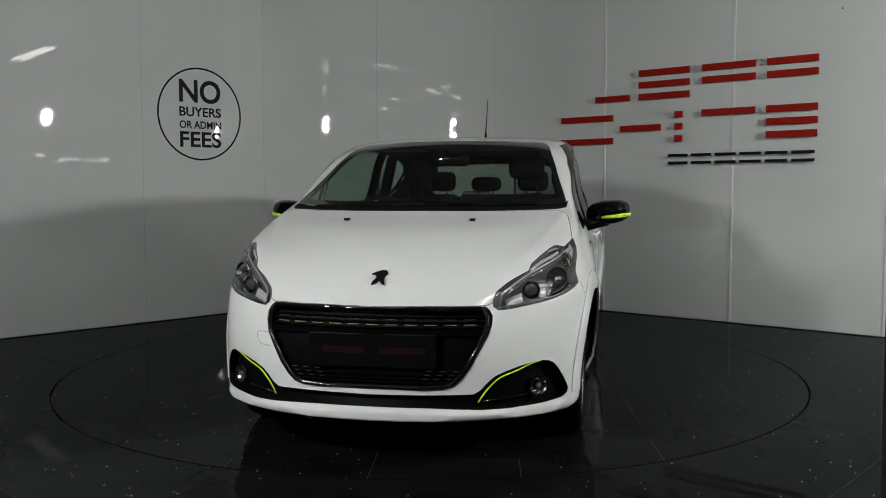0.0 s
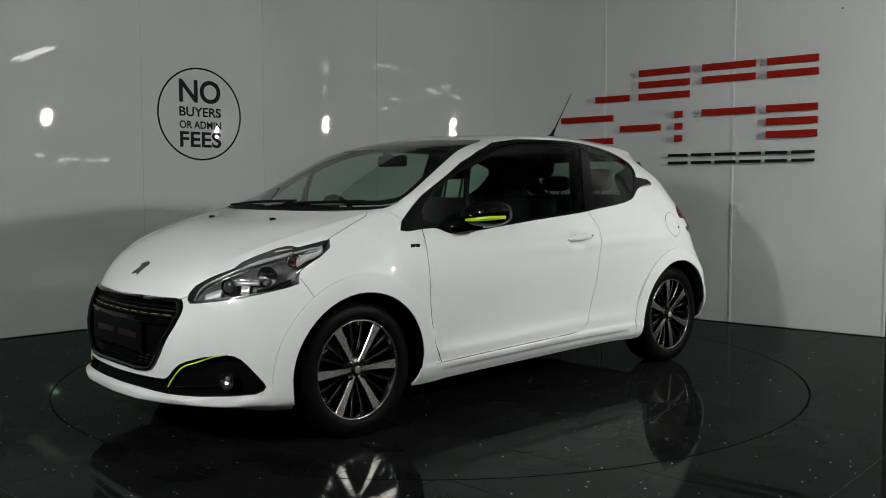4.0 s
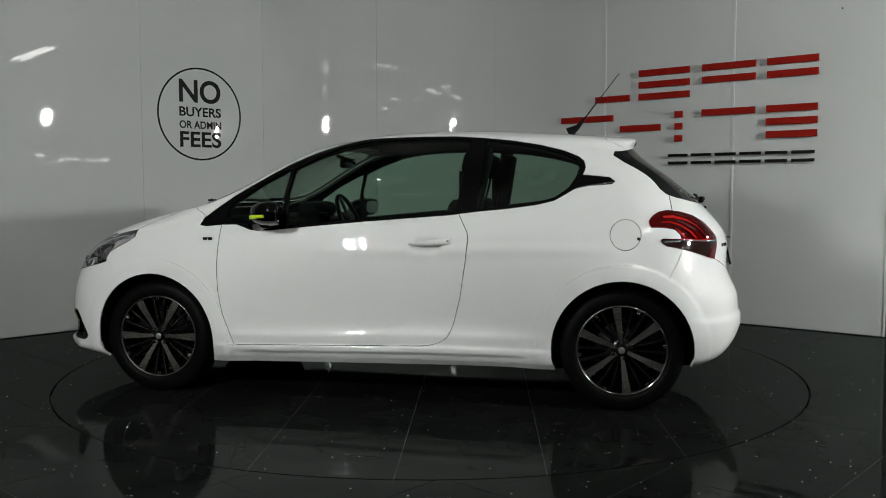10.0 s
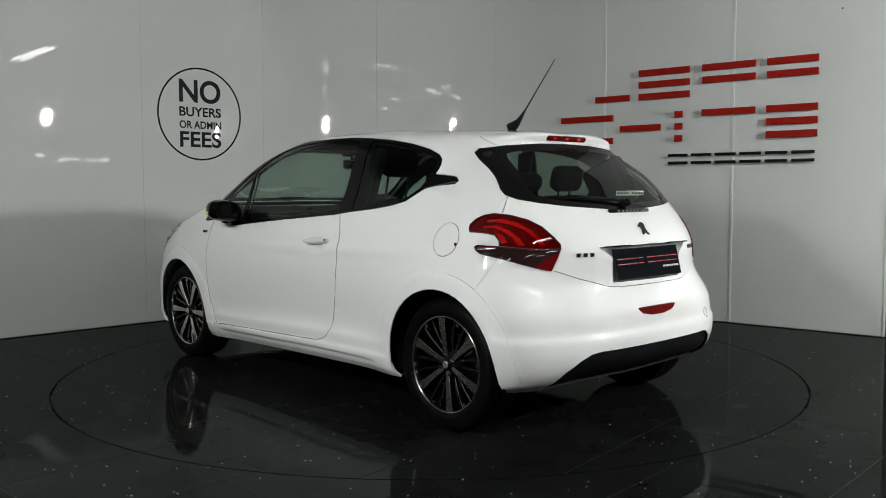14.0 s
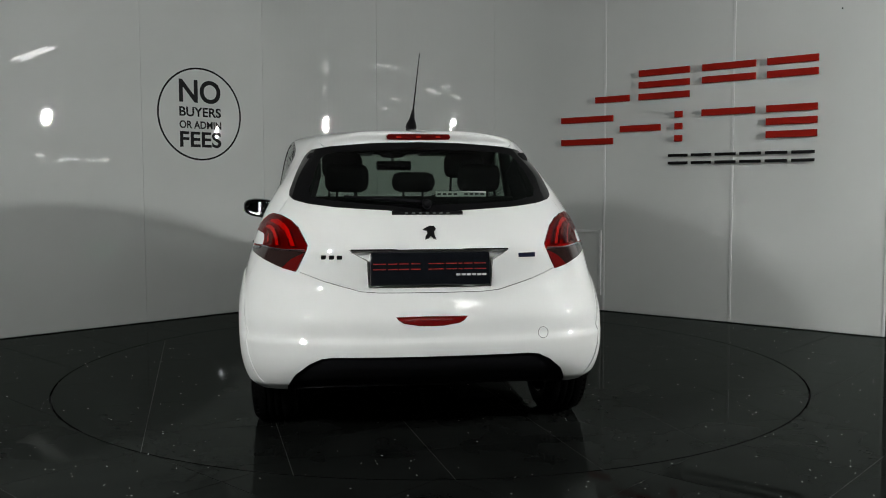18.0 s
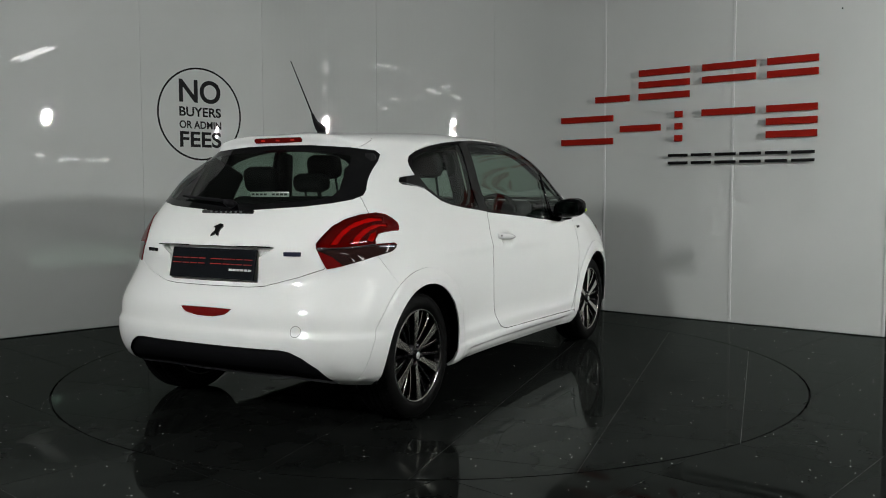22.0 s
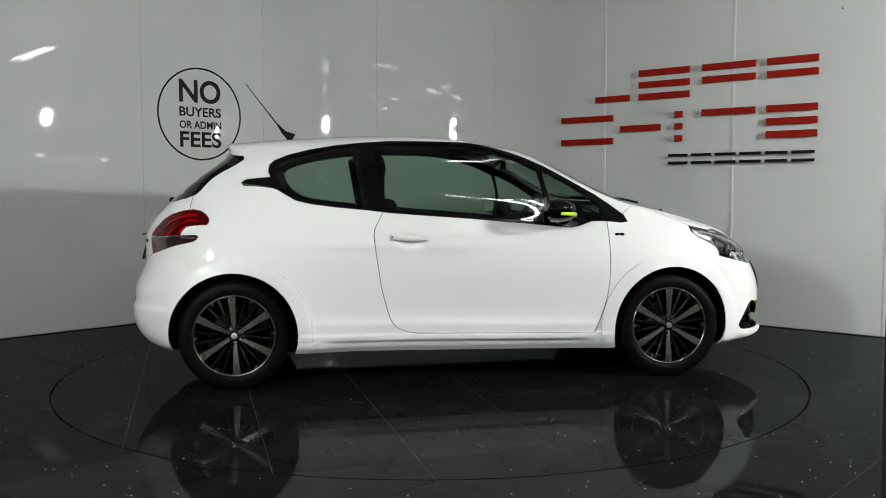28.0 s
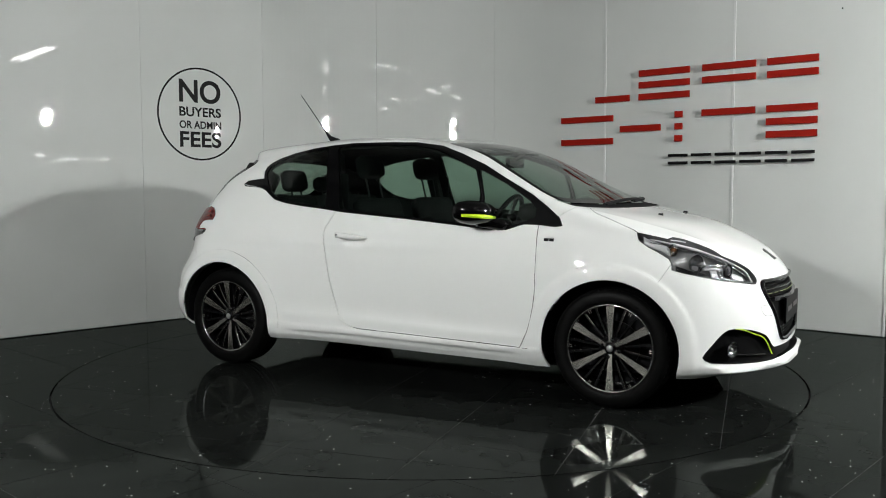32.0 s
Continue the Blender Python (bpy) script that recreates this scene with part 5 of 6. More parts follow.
    # number-dots on the bonnet edge emblem strip
    part("bonnet_edge_strip", bead([on_skin(SKIN, y, .652)[0] + Vector((0.002, 0, 0)) for y in (-.38, -.25, -.1, 0, .1, .25, .38)], 0.006, 8), GLOSS_BLACK, FRONT_BUMPER, "", True)


def build_front_trim():
    lime = [(2.000, .420, .286), (1.993, .452, .330), (1.973, .501, .378), (1.938, .564, .403), (1.897, .620, .427), (1.862, .658, .437)]
    both_sides("lime_strip", lambda: bead(surface_line(smooth_line(lime, 5), -0.003), 0.0032, 8), LIME, FRONT_BUMPER, "lime green edge strip", True)
    fogs = both_sides("fog_lamp", lambda: lamp_bowl((1.835, .640, .328), (0.9, 0.42, 0), 0.040, 0.03), REFLECTOR_DIM, FRONT_BUMPER, "round front fog lamp", True)
    both_sides("fog_lens", lambda: lens_dome((1.847, .646, .328), (0.9, 0.42, 0), 0.037, 0.012), LENS_CLEAR, fogs, "", True)
    both_sides("fog_bulb", lambda: lens_dome((1.838, .642, .328), (0.9, 0.42, 0), 0.012, 0.014), STEEL, fogs, "", True)
    both_sides("fog_blade", lambda: bead(surface_line([(1.99, .44, .283), (1.93, .56, .292), (1.84, .665, .300)], -0.03), 0.006, 6), GLOSS_BLACK, FRONT_BUMPER, "", True)
    # chrome emblem, drawn as a plain shield
    for nose, z, h, tag_ in ((True, .762, 0.060, FRONT_BUMPER), (False, .932, 0.050, HATCH_OB)):
        p, n = on_skin(SKIN, 0, z, nose)
        n = n if n.x * (1 if nose else -1) > 0 else -n
        m = look(p, p + n) @ pose(0, 0, 0, 0, 180, 0)
        shape = [(-.55, -1), (-.1, -.8), (.1, -.45), (.35, -.85), (.7, -1), (.55, -.5), (.5, .1), (.75, .55), (.55, .95), (.1, 1), (-.35, .75), (-.75, .45), (-.3, .3), (-.25, -.1), (-.5, -.6)]
        bm = bmesh.new()
        add_prism(bm, [(u * h * 0.78, v * h * 0.72) for u, v in shape], 0.0, 0.006, lambda u, v, w: m @ Vector((u, v, w)))
        part("emblem", bm, DARK_CHROME, car if nose else HATCH_OB, "polished metal emblem")
    for s in (1, -1):
        q = SKIN.ray_cast(Vector((1.398, s * .30, 2)), Vector((0, 0, -1)))[0]
        part("washer_jet", box((q.x - 0.012, q.y - 0.013, q.z - 0.006), (q.x + 0.012, q.y + 0.013, q.z + 0.010), 0.004), MATT_BLACK, car)
    # wipers on the scuttle
    for pts in ([(1.13, -.52, 1.040), (1.135, -.2, 1.060), (1.13, .12, 1.066)], [(1.13, .02, 1.050), (1.11, .3, 1.060), (1.03, .56, 1.066)]):
        arm = part("wiper_arm", bead([Vector(p) + Vector((0.03, 0, 0)) for p in smooth_line(pts, 4)], 0.007, 6), MATT_BLACK, car)
        part("wiper_blade", bead([Vector(p) + Vector((0.015, 0, 0.004)) for p in smooth_line(pts, 4)], 0.005, 6), RUBBER, arm)
    # wing badges
    for s in (1, -1):
        for dx, w in ((0.015, 0.026), (-0.014, 0.026)):
            q, n, _, _ = SKIN.find_nearest(Vector((.946 + dx, s * .81, .857)))
            part("wing_badge", box((q.x - w / 2, q.y - 0.003 if s > 0 else q.y - 0.004, q.z - 0.008), (q.x + w / 2, q.y + 0.004 if s > 0 else q.y + 0.003, q.z + 0.008), 0.002), DARK_CHROME, car)


def build_mirrors():
    def shell():
        bm = bmesh.new()
        bmesh.ops.create_uvsphere(bm, u_segments=28, v_segments=18, radius=1.0)
        for v in bm.verts:
            x, y, z = v.co
            sx = 0.115 if x > 0 else 0.045
            if x < 0:
                grow = (1 - 0.14 * abs(x)) / max(math.sqrt(max(0.0, 1 - x * x)), 0.35)
                y, z = y * grow, z * grow
            flat_z = (abs(z) ** 0.75) * (1 if z > 0 else -1)
            flat_y = (abs(y) ** 0.8) * (1 if y > 0 else -1)
            v.co = Vector((0.545 + sx * x - 0.03 * y, 0.903 + 0.118 * flat_y, 0.994 + (0.070 if z > 0 else 0.060) * flat_z + 0.012 * y))
        return bm

    def foot():
        return add_tube(bmesh.new(), [(.70, .765, .925), (.66, .80, .935), (.61, .845, .948), (.57, .89, .958)], [0.034, 0.034, 0.034, 0.036], 12)

    def glass_face():
        bm = bmesh.new()
        ring = [(0.4985, 0.905 + 0.080 * math.copysign(abs(math.cos(a)) ** 0.7, math.cos(a)), 0.999 + 0.043 * math.copysign(abs(math.sin(a)) ** 0.7, math.sin(a))) for a in (2 * math.pi * k / 28 for k in range(28))]
        v0 = [bm.verts.new((x - 0.03 * (y - .897) / .110, y, z)) for x, y, z in ring]
        v1 = [bm.verts.new((x + 0.006 - 0.03 * (y - .897) / .110, y, z)) for x, y, z in ring]
        bm.faces.new(v0[::-1])
        bm.faces.new(v1)
        for i in range(28):
            bm.faces.new((v0[i], v0[(i + 1) % 28], v1[(i + 1) % 28], v1[i]))
        bmesh.ops.recalc_face_normals(bm, faces=bm.faces[:])
        return bm

    def lime():
        pts = []
        for k in range(11):
            a = radians(-12 + 90 * k / 10)
            x, y = math.cos(a), math.sin(a)
            flat_y = (abs(y) ** 0.8) * (1 if y > 0 else -1)
            c = math.cos(math.asin(0.18))
            pts.append((0.545 + 0.115 * max(x, -0.2) * c - 0.03 * y, 0.903 + 0.118 * flat_y, 0.976 + 0.012 * y))
        bm = bmesh.new()
        rows = []
        for k, p in enumerate(pts):
            p = Vector(p)
            out = Vector((p.x - 0.545, p.y - 0.897, 0)).normalized()
            h = 0.0045 + 0.0060 * math.sin(math.pi * min(0.8, 0.05 + k / 11))
            rows.append([bm.verts.new(q) for q in (p + out * 0.003 + Vector((0, 0, -h)), p + out * 0.0045 + Vector((0, 0, h)), p - out * 0.012 + Vector((0, 0, h)), p - out * 0.012 + Vector((0, 0, -h)))])
        for a, b in zip(rows, rows[1:]):
            for j in range(4):
                bm.faces.new((a[j], b[j], b[(j + 1) % 4], a[(j + 1) % 4]))
        bm.faces.new(rows[0][::-1])
        bm.faces.new(rows[-1])
        bmesh.ops.recalc_face_normals(bm, faces=bm.faces[:])
        return bm

    shells = both_sides("door_mirror", shell, SHELL_BLACK, car, "gloss black door mirror with a lime strip", True)
    both_sides("mirror_foot", foot, SHELL_BLACK, shells, "", True)
    both_sides("mirror_glass", glass_face, MIRROR, shells)
    both_sides("lime_insert", lime, LIME, shells, "lime green strip", True)


def build_side_trim():
    def handle():
        ends = [SKIN.ray_cast(Vector((x, 2, z)), Vector((0, -1, 0)))[0].y for x, z in ((-.178, .842), (-.40, .858))]
        bm = bmesh.new()
        rows = []
        for k in range(17):
            f = k / 16
            x = -.178 - 0.222 * f
            z = .842 + 0.016 * f
            h = 0.005 + 0.0135 * min(1.0, f / 0.45) ** 0.8 * (1.0 if f < 0.93 else 0.85)
            out = 0.004 + 0.024 * math.sin(math.pi * min(max(f, 0.03), 0.97)) ** 0.5
            y = ends[0] + (ends[1] - ends[0]) * f
            inner = max(-0.006, out - 0.012) if 0.12 < f < 0.72 else -0.006
            rows.append([bm.verts.new((x, y + o, z + dz)) for o, dz in ((inner, -h * 0.9), (max(inner, out * 0.75), -h), (out, -h * 0.3), (out, h * 0.4), (max(inner, out * 0.75), h * 0.9), (inner, h * 0.8))])
        for a, b in zip(rows, rows[1:]):
            for j in range(6):
                bm.faces.new((a[j], a[(j + 1) % 6], b[(j + 1) % 6], b[j]))
        bm.faces.new(rows[0][::-1])
        bm.faces.new(rows[-1])
        bmesh.ops.recalc_face_normals(bm, faces=bm.faces[:])
        return bm

    both_sides("door_handle", handle, PAINT, DOORS, "white door handle", True)

    def lock():
        y = SKIN.ray_cast(Vector((-.392, 2, .858)), Vector((0, -1, 0)))[0].y
        return add_lathe(bmesh.new(), [(0.0005, y + 0.024), (0.005, y + 0.024), (0.006, y + 0.015)], 14, pose(-.385, 0, .858))

    part("door_lock", lock(), STEEL, DOORS[0], "small key lock")
    part("door_lock", flip_y(lock()), STEEL, DOORS[1], "small key lock")
    # bright lower edge of the window's tail
    tailfin = [(-1.218, .66, 1.152), (-1.14, .68, 1.145), (-1.075, .695, 1.139), (-1.03, .70, 1.127)]
    both_sides("bright_edge", lambda: ribbon(tailfin, 0.007, 0.004, 0.004), CHROME, SURROUNDS, "", True)

    # pillar post and glass runner
    def divider():
        pts = [(.541, .775, .94), (.53, .735, 1.08), (.485, .69, 1.24)]
        return bead(surface_line(pts, -0.008), 0.010, 6)

    both_sides("window_divider", divider, GLOSS_BLACK, SURROUNDS, "", True)
    y = SKIN.ray_cast(Vector((-1.345, 2, .872)), Vector((0, -1, 0)))[0].y
    part("flap_catch", box((-1.352, y - 0.004, .862), (-1.338, y + 0.0015, .882), 0.002), MATT_BLACK, car)
    # aerial on the roof
    aerial = part("aerial", add_tube(bmesh.new(), [(-.955, 0, 1.455), (-.985, 0, 1.470), (-1.015, 0, 1.492), (-1.052, -.003, 1.540)], [0.030, 0.024, 0.014, 0.006], 12), MATT_BLACK, car, "black roof aerial", True)
    part("aerial_rod", bead([(-1.045, -.003, 1.530), (-1.15, -.010, 1.668), (-1.248, -.017, 1.796)], [0.0045, 0.003, 0.0022], 8), MATT_BLACK, aerial)


def build_rear_trim():
    lean = math.degrees(math.atan2(-1.762 + 1.797, .849 - .707))
    plate = part("rear_plate", box((-0.012, -0.262, -0.072), (0.0, 0.262, 0.072), 0.004), PLATE_BLACK, HATCH_OB, "black show plate with red and white lettering bars")
    plate.matrix_basis = pose(-1.832, 0, .776, 0, lean, 0)
    red = material("red_print", (0.28, 0.015, 0.012), 0.3)
    white = material("white_print", (0.5, 0.5, 0.5), 0.3)
    for y0, y1 in ((.195, .25), (.145, .185), (.095, .137), (.045, .085), (-.06, .010), (-.115, -.068), (-.14, -.122), (-.185, -.148), (-.245, -.193)):
        for z in (-0.004, 0.020):
            part("print_bar", box((-0.0135, y0, z), (-0.0115, y1, z + 0.004)), red, plate)
    for i in range(6):
        part("print_bar", box((-0.0135, -.245 + 0.023 * i, -0.032), (-0.0115, -.227 + 0.023 * i, -0.023)), white, plate)
    # black bar that paints the shadow line along the top of the recess
    part("plate_shade_line", bead([(-1.836, y, .862) for y in (-.345, -.2, 0, .2, .345)], 0.0035, 8), GLOSS_BLACK, HATCH_OB, "", True)
    # badges as plain bars
    for k in range(3):
        p = on_skin(SKIN, .462 - 0.034 * k, .829, False)[0]
        part("badge_bar", box((p.x - 0.004, p.y - 0.012, p.z - 0.009), (p.x + 0.004, p.y + 0.012, p.z + 0.009), 0.002), DARK_CHROME, HATCH_OB)
    p = on_skin(SKIN, -.438, .831, False)[0]
    bar = part("badge_bar", box((-0.004, -0.042, -0.010), (0.003, 0.042, 0.010), 0.002), material("dark_blue_badge", (0.01, 0.012, 0.03), 0.25), HATCH_OB, "dark blue name badge")
    bar.matrix_basis = pose(p.x, p.y, p.z, 0, 0, 16)
    # glass-base strip, wiper and its pivot
    strip = [on_skin(SKIN, y, 1.018, False)[0] + Vector((-0.004, 0, 0)) for y in (-.158, -.08, 0, .08, .16)]
    s = part("screen_base_strip", bead(strip, 0.010, 8), GLOSS_BLACK, HATCH_OB, "", True)
    for i in range(7):
        part("name_dot", box((strip[2].x - 0.0125, -.098 + 0.031 * i, 1.014), (strip[2].x - 0.008, -.084 + 0.031 * i, 1.022)), SILVER, s)
    pivot = on_skin(SKIN, 0, 1.048, False)[0]
    w = part("rear_wiper", add_tube(bmesh.new(), [pivot + Vector((0.01, 0, 0)), pivot + Vector((-0.03, 0, 0.014)), pivot + Vector((-0.035, 0.02, 0.02))], [0.022, 0.02, 0.012], 10), MATT_BLACK, HATCH_OB, "black rear wiper", True)
    arm = [on_skin(SKIN, y, z, False)[0] + Vector((-0.014, 0, 0.008)) for y, z in ((0.0, 1.055), (.12, 1.068), (.26, 1.078), (.37, 1.086))]
    part("wiper_arm", bead(arm, [0.011, 0.009, 0.007, 0.005], 6), MATT_BLACK, w, "", True)
    # bumper crease and tow cover
    ring = [on_skin(SKIN, -.50 + 0.024 * math.cos(a), .49 + 0.024 * math.sin(a), False)[0] + Vector((-0.0006, 0, 0)) for a in (2 * math.pi * k / 24 for k in range(25))]
    part("tow_cover_line", bead(ring, 0.0011, 5), GAP, REAR_BUMPER)
    part("exhaust_pipe", add_tube(bmesh.new(), [(-1.40, .40, .26), (-1.52, .41, .26), (-1.62, .42, .255)], 0.020, 14), DARK_STEEL, car, "dark steel exhaust tail", True)
    part("silencer", box((-1.64, -.25, .225), (-1.42, .38, .31), 0.03), DARK_STEEL, car)
    for y in (-.06, 0, .06):
        p = on_skin(SKIN, y * 1.6, 1.379, False)[0]
        part("brake_led", box((p.x - 0.006, p.y - 0.012, 1.374), (p.x, p.y + 0.012, 1.384), 0.002), LENS_LED, HATCH_OB)


def cushion(lo, hi, bevel, m=None):
    return box(lo, hi, bevel, m)


def build_cabin():
    for s in (1, -1):
        y = s * 0.36
        seat = part("front_seat", cushion((-.36, y - .25, .30), (.16, y + .25, .47), 0.05), CLOTH, car, "black cloth front seat", True)
        lean = pose(-.26, y, .44, 0, -13, 0)
        part("backrest", cushion((-.06, -.235, 0.0), (.06, .235, .645), 0.05, lean), CLOTH, seat, "", True)
        for k in (-1, 1):
            part("side_bolster", cushion((-.03, k * .225 - .035, .06), (.12, k * .225 + .035, .50), 0.03, lean), CLOTH, seat, "", True)
            part("headrest_post", add_tube(bmesh.new(), [lean @ Vector((0.0, k * .075, .62)), lean @ Vector((0.0, k * .075, .80))], 0.007, 8), MATT_BLACK, seat)
        part("headrest", cushion((-.05, -.118, .772), (.055, .118, .925), 0.045, lean), CLOTH, seat, "", True)
    bench = part("rear_bench", cushion((-.98, -.60, .32), (-.55, .60, .48), 0.05), CLOTH, car, "black cloth rear bench", True)
    lean = pose(-.90, 0, .46, 0, -13, 0)
    for y0, y1 in ((-.58, -.20), (-.195, .58)):
        part("bench_back", cushion((-.06, y0, 0.0), (.06, y1, .640), 0.04, lean), CLOTH, bench, "", True)
    for y, top in ((-.345, .815), (0.0, .772), (.345, .815)):
        part("rear_headrest", cushion((-.045, y - .112, .668), (.045, y + .112, top), 0.04, lean), CLOTH, bench, "", True)
        for k in (-1, 1):
            part("headrest_post", add_tube(bmesh.new(), [lean @ Vector((0, y + k * .05, .62)), lean @ Vector((0, y + k * .05, .70))], 0.006, 8), MATT_BLACK, bench)
    part("parcel_shelf", cushion((-1.60, -.50, .90), (-1.17, .50, .93), 0.01), TRIM, car, "charcoal parcel shelf")
    dash = part("dashboard", cushion((.56, -.66, .62), (1.02, .66, .945), 0.06), TRIM, car, "charcoal soft dashboard", True)
    part("instrument_hood", cushion((.64, -.54, .93), (.82, -.19, 1.045), 0.045), TRIM, dash, "", True)
    part("centre_screen", cushion((.555, -.11, .86), (.585, .10, .985), 0.008), GLOSS_BLACK, dash)
    part("dash_top", cushion((.80, -.62, .93), (1.10, .62, .965), 0.02), TRIM, dash, "", True)
    wheel_m = pose(.50, -.36, .925, 0, -66, 0)
    bm = bmesh.new()
    add_lathe(bm, [(0.172 + 0.0145 * math.cos(a), 0.0145 * math.sin(a)) for a in (2 * math.pi * k / 10 for k in range(10))], 40, wheel_m @ pose(0, 0, 0, 90), closed=True)
    steer = part("steering_wheel", bm, TRIM, car, "black leather steering wheel", True)
    part("wheel_centre", cushion((-.06, -.07, -.03), (.06, .07, .02), 0.02, wheel_m), TRIM, steer, "", True)
    for a in (0, 120, 240):
        part("wheel_spoke", cushion((.05, -.016, -.012), (.168, .016, .008), 0.005, wheel_m @ pose(0, 0, 0, 0, 0, a)), SILVER if a == 0 else TRIM, steer)
    part("steering_column", add_tube(bmesh.new(), [(.52, -.36, .91), (.66, -.36, .84)], 0.035, 10), TRIM, steer)
    part("rear_view_mirror", cushion((.385, -.125, 1.255), (.42, .115, 1.32), 0.014), GLOSS_BLACK, car, "black interior mirror", True)
    part("mirror_stem", add_tube(bmesh.new(), [(.41, 0, 1.31), (.47, 0, 1.335)], 0.012, 8), MATT_BLACK, car)
    for s in (1, -1):
        part("sun_visor", cushion((.16, s * .34 - .19, 1.352), (.36, s * .34 + .17, 1.364), 0.004, pose(0, 0, 0)), HEADLINING, car)
        part("belt", box((-.462, s * .655 - .002, .55), (-.415, s * .655 + .002, 1.22)), MATT_BLACK, car, "grey seat belt")
    for s in (1, -1):
        part("pillar_trim", cushion((-.045, -.03, 0), (.045, .03, .46), 0.02, pose(-.47, s * .665, .90, s * 10.5, -10, 0)), TRIM, car)
        part("pillar_trim", cushion((-.17, -.04, 0), (.10, .03, .28), 0.03, pose(-1.24, s * .575, 1.0, s * 14, 22, 0)), TRIM, car)
    part("cabin_floor", box((-1.45, -.66, .24), (1.0, .66, .27)), TRIM, car)
    card = part("window_card", box((-1.618, -.285, 1.090), (-1.615, -.050, 1.114)), PAPER, HATCH_OB, "white sticker with grey lettering bars")
    grey = material("grey_print", (0.06, 0.06, 0.06), 0.5)
    for i in range(9):
        if i != 4:
            part("print_bar", box((-1.6195, -.275 + 0.025 * i, 1.097), (-1.617, -.258 + 0.025 * i, 1.106)), grey, card)


build_wheels()
build_headlamps()
build_tail_lamps()
build_grille()
build_front_trim()
build_mirrors()
build_side_trim()
build_rear_trim()
build_cabin()


# ---- what is fixed to the walls ----
def on_wall(dir2, base, along, z, depth):
    n = Vector((dir2.y, -dir2.x))
    p = base + dir2 * along + n * depth
    return Vector((p.x, p.y, z))


def round_notice():
    """Ring and words in black vinyl on the left wall."""
    at, cz, rr = -2.503, 1.790, 0.405
    m = Matrix.Translation(on_wall(LEFT_DIR, CORNER, at, cz, 0.0015)) @ Matrix(((LEFT_DIR.x, 0, LEFT_DIR.y, 0), (LEFT_DIR.y, 0, -LEFT_DIR.x, 0), (0, 1, 0, 0), (0, 0, 0, 1)))
    bm = bmesh.new()
    add_lathe(bm, [(rr, 0.0), (rr, 0.0012), (rr - 0.016, 0.0012), (rr - 0.016, 0.0)], 96, m @ pose(0, 0, 0, 90), closed=True)
    notice = tagged(mesh_object("wall_notice", bm, VINYL), "round black vinyl notice about fees on the glossy white wall", "notice")
    for text, size, z, width in (("NO", 0.27, 0.105, 0.40), ("BUYERS", 0.112, -0.020, 0.402), ("OR ADMIN", 0.090, -0.125, 0.405), ("FEES", 0.185, -0.285, 0.40)):
        cu = bpy.data.curves.new("words", "FONT")
        cu.body, cu.size, cu.align_x, cu.extrude, cu.offset = text, size, "CENTER", 0.0006, size * 0.024
        ob = new("words", cu)
        bpy.context.view_layer.update()
        me = bpy.data.meshes.new_from_object(ob.evaluated_get(bpy.context.evaluated_depsgraph_get()))
        bpy.data.objects.remove(ob)
        xs = [v.co.x for v in me.vertices]
        k = width / (max(xs) - min(xs))
        mid = (max(xs) + min(xs)) / 2
        me.transform(m @ Matrix.Translation((0, z, 0.0012)) @ Matrix.Diagonal((k, 1, 1, 1)) @ Matrix.Translation((-mid, 0, 0)))
        letters = bmesh.new()
        letters.from_mesh(me)
        bmesh.ops.remove_doubles(letters, verts=letters.verts[:], dist=0.00001)
        todo = set(letters.faces)
        while todo:
            stack, island = [todo.pop()], []
            while stack:
                f = stack.pop()
                island.append(f)
                for e in f.edges:
                    for g in e.link_faces:
                        if g in todo:
                            todo.remove(g)
                            stack.append(g)
            one, index = bmesh.new(), {}
            for f in island:
                for v in f.verts:
                    if v not in index:
                        index[v] = one.verts.new(v.co)
                one.faces.new([index[v] for v in f.verts])
            part("letter", one, VINYL, notice)
        letters.free()


def firm_sign():
    """Raised red and black bars that stand for the firm's name."""
    sign = tagged(new("wall_sign"), "raised sign of red and black acrylic bars on the glossy wall", "sign")

    def slab(a0, a1, z0, z1, mat, name):
        bm = bmesh.new()
        for (d0, d1) in ((0.012, 0.030),):
            p = [on_wall(RIGHT_DIR, CORNER, a, z, d) for d in (d0, d1) for a, z in ((a0, z0), (a1, z0), (a1, z1), (a0, z1))]
            v = [bm.verts.new(q) for q in p]
            for f in ((0, 1, 2, 3), (4, 5, 6, 7), (0, 1, 5, 4), (1, 2, 6, 5), (2, 3, 7, 6), (3, 0, 4, 7)):
                bm.faces.new([v[k] for k in f])
        bmesh.ops.recalc_face_normals(bm, faces=bm.faces[:])
        bmesh.ops.bevel(bm, geom=bm.edges[:], offset=0.0015, segments=1, affect="EDGES")
        part(name, bm, mat, sign)

    # each row of bars: along the wall from, to, and which of three heights it holds
    upper = ((2.26, 2.60, (0,)), (2.69, 3.16, (0, 1, 2)), (3.27, 3.72, (1, 2)), (3.81, 4.205, (1, 2)))
    lower = ((1.90, 2.44, (0, 2)), (2.51, 2.90, (1,)), (3.03, 3.10, (0, 1, 2)), (3.27, 3.72, (2,)), (3.81, 4.205, (0, 1, 2)))
    for z0, cells in ((1.905, upper), (1.530, lower)):
        for a0, a1, heights in cells:
            for k in heights:
                lo = z0 + (0.26 - 0.055) * k / 2
                slab(a0, a1, lo, lo + 0.055, SIGN_RED, "red_bar")
    for i in range(6):
        a0 = 2.975 + i * 0.208
        for z in (1.335, 1.400):
            slab(a0, a0 + 0.175, z, z + 0.024, SIGN_BLACK, "black_bar")


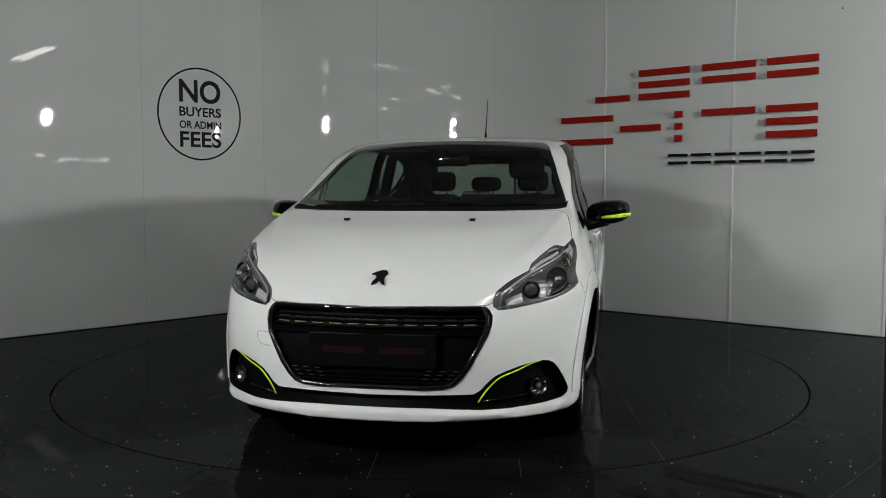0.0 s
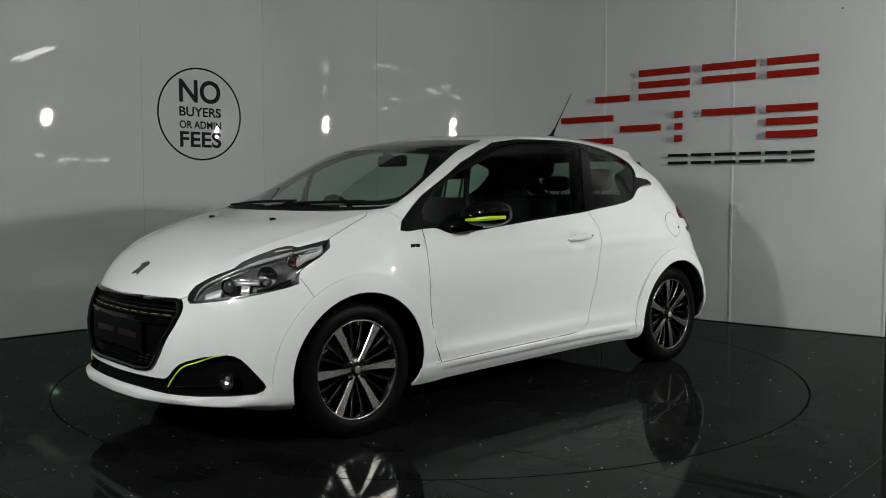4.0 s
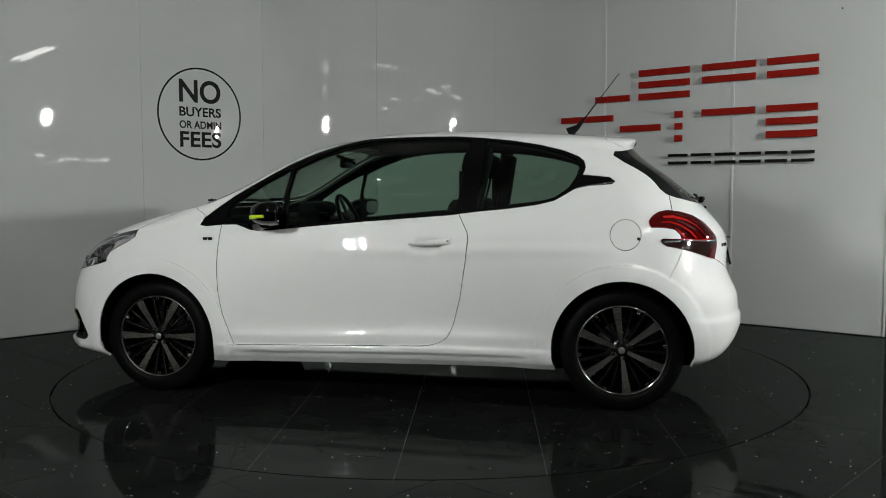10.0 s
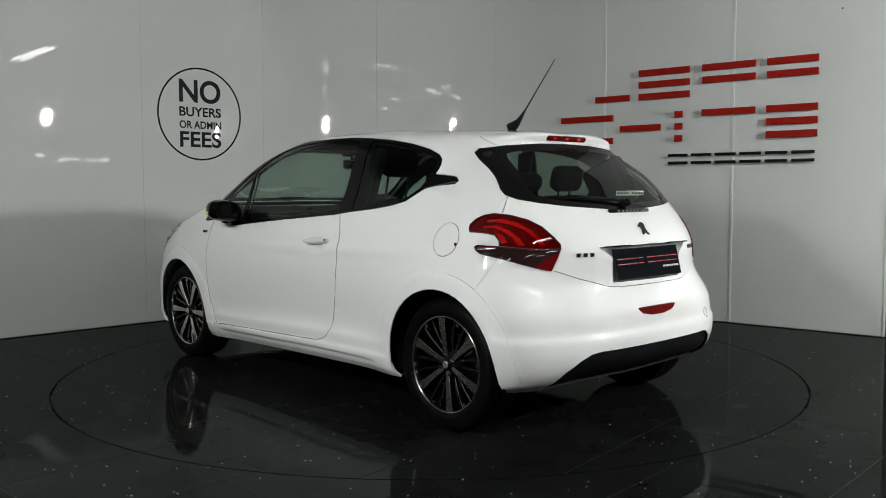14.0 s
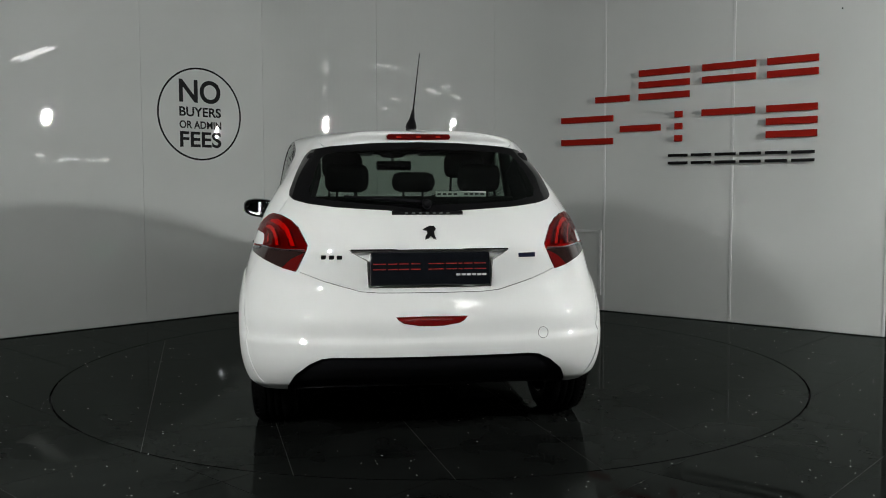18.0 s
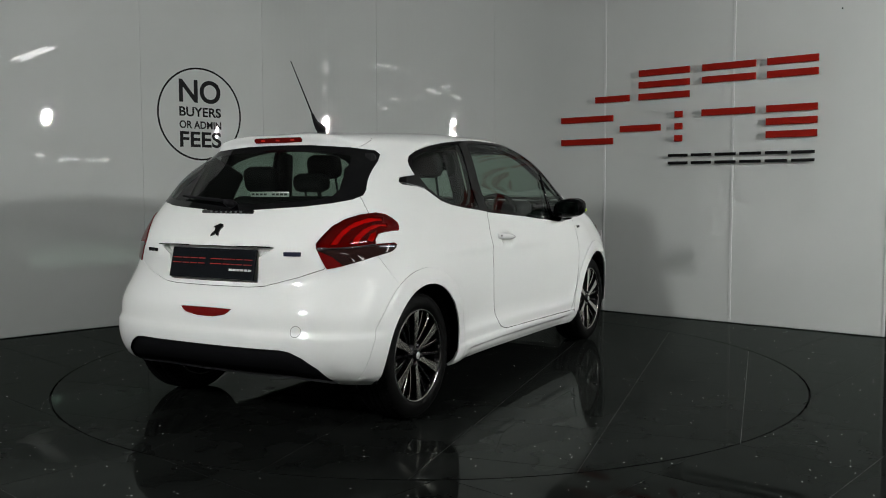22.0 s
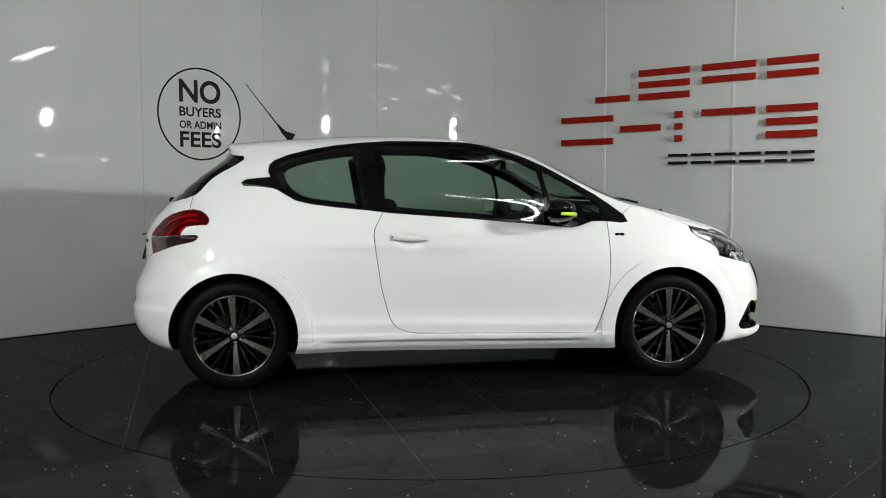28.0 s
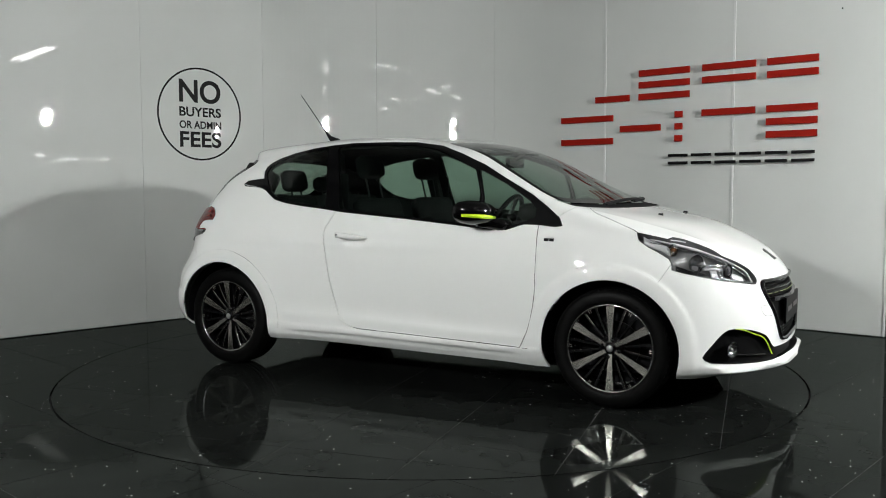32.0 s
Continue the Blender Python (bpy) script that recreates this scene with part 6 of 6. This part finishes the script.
def wall_hatch():
    """A white access hatch low on the right wall."""
    bm = bmesh.new()
    a0, a1, z0, z1 = 1.90, 2.325, 0.150, 0.745

    def add(u0, u1, w0, w1, d0, d1):
        v = [bm.verts.new(on_wall(RIGHT_DIR, CORNER, a, z, d)) for d in (d0, d1) for a, z in ((u0, w0), (u1, w0), (u1, w1), (u0, w1))]
        for f in ((0, 1, 2, 3), (4, 5, 6, 7), (0, 1, 5, 4), (1, 2, 6, 5), (2, 3, 7, 6), (3, 0, 4, 7)):
            bm.faces.new([v[k] for k in f])

    for u0, u1, w0, w1 in ((a0, a1, z0, z0 + 0.022), (a0, a1, z1 - 0.022, z1), (a0, a0 + 0.022, z0 + 0.022, z1 - 0.022), (a1 - 0.022, a1, z0 + 0.022, z1 - 0.022)):
        add(u0, u1, w0, w1, 0.0, 0.016)
    bmesh.ops.recalc_face_normals(bm, faces=bm.faces[:])
    hatch = tagged(mesh_object("access_hatch", bm, SEAM), "white plastic access hatch low on the wall", "hatch")
    bm = bmesh.new()
    v = [bm.verts.new(on_wall(RIGHT_DIR, CORNER, a, z, d)) for d in (0.001, 0.011) for a, z in ((a0 + 0.024, z0 + 0.024), (a1 - 0.024, z0 + 0.024), (a1 - 0.024, z1 - 0.024), (a0 + 0.024, z1 - 0.024))]
    for f in ((0, 1, 2, 3), (4, 5, 6, 7), (0, 1, 5, 4), (1, 2, 6, 5), (2, 3, 7, 6), (3, 0, 4, 7)):
        bm.faces.new([v[k] for k in f])
    bmesh.ops.recalc_face_normals(bm, faces=bm.faces[:])
    part("hatch_door", bm, WALL, hatch)


def wall_screw():
    p = on_wall(RIGHT_DIR, CORNER, 4.363, 2.489, 0.0)
    m = Matrix.Translation(p) @ pose(0, 0, 0, 0, 0, math.degrees(math.atan2(RIGHT_DIR.y, RIGHT_DIR.x)))
    bm = add_lathe(bmesh.new(), [(0.003, 0.0), (0.003, -0.010), (0.005, -0.011), (0.005, -0.014), (0.0004, -0.015)], 12, m)
    screw = tagged(mesh_object("wall_screw", bm, MATT_BLACK, True), "small black screw standing out of the glossy wall", "screw")
    part("screw_washer", add_lathe(bmesh.new(), [(0.003, -0.001), (0.007, -0.001), (0.007, -0.002), (0.003, -0.002)], 14, m, closed=True), STEEL, screw)


round_notice()
wall_screw()
firm_sign()
wall_hatch()
build_floor()


def motions():
    rows, deck = [], []
    for i in range(33):
        t = float(i)
        turn = pose(0, 0, 0, 0, 0, heading(t))
        rows.append((t, turn @ Matrix.Translation(CAR_OFF)))
        deck.append((t, turn))
    walk(car, rows)
    walk(turntable, deck)


motions()
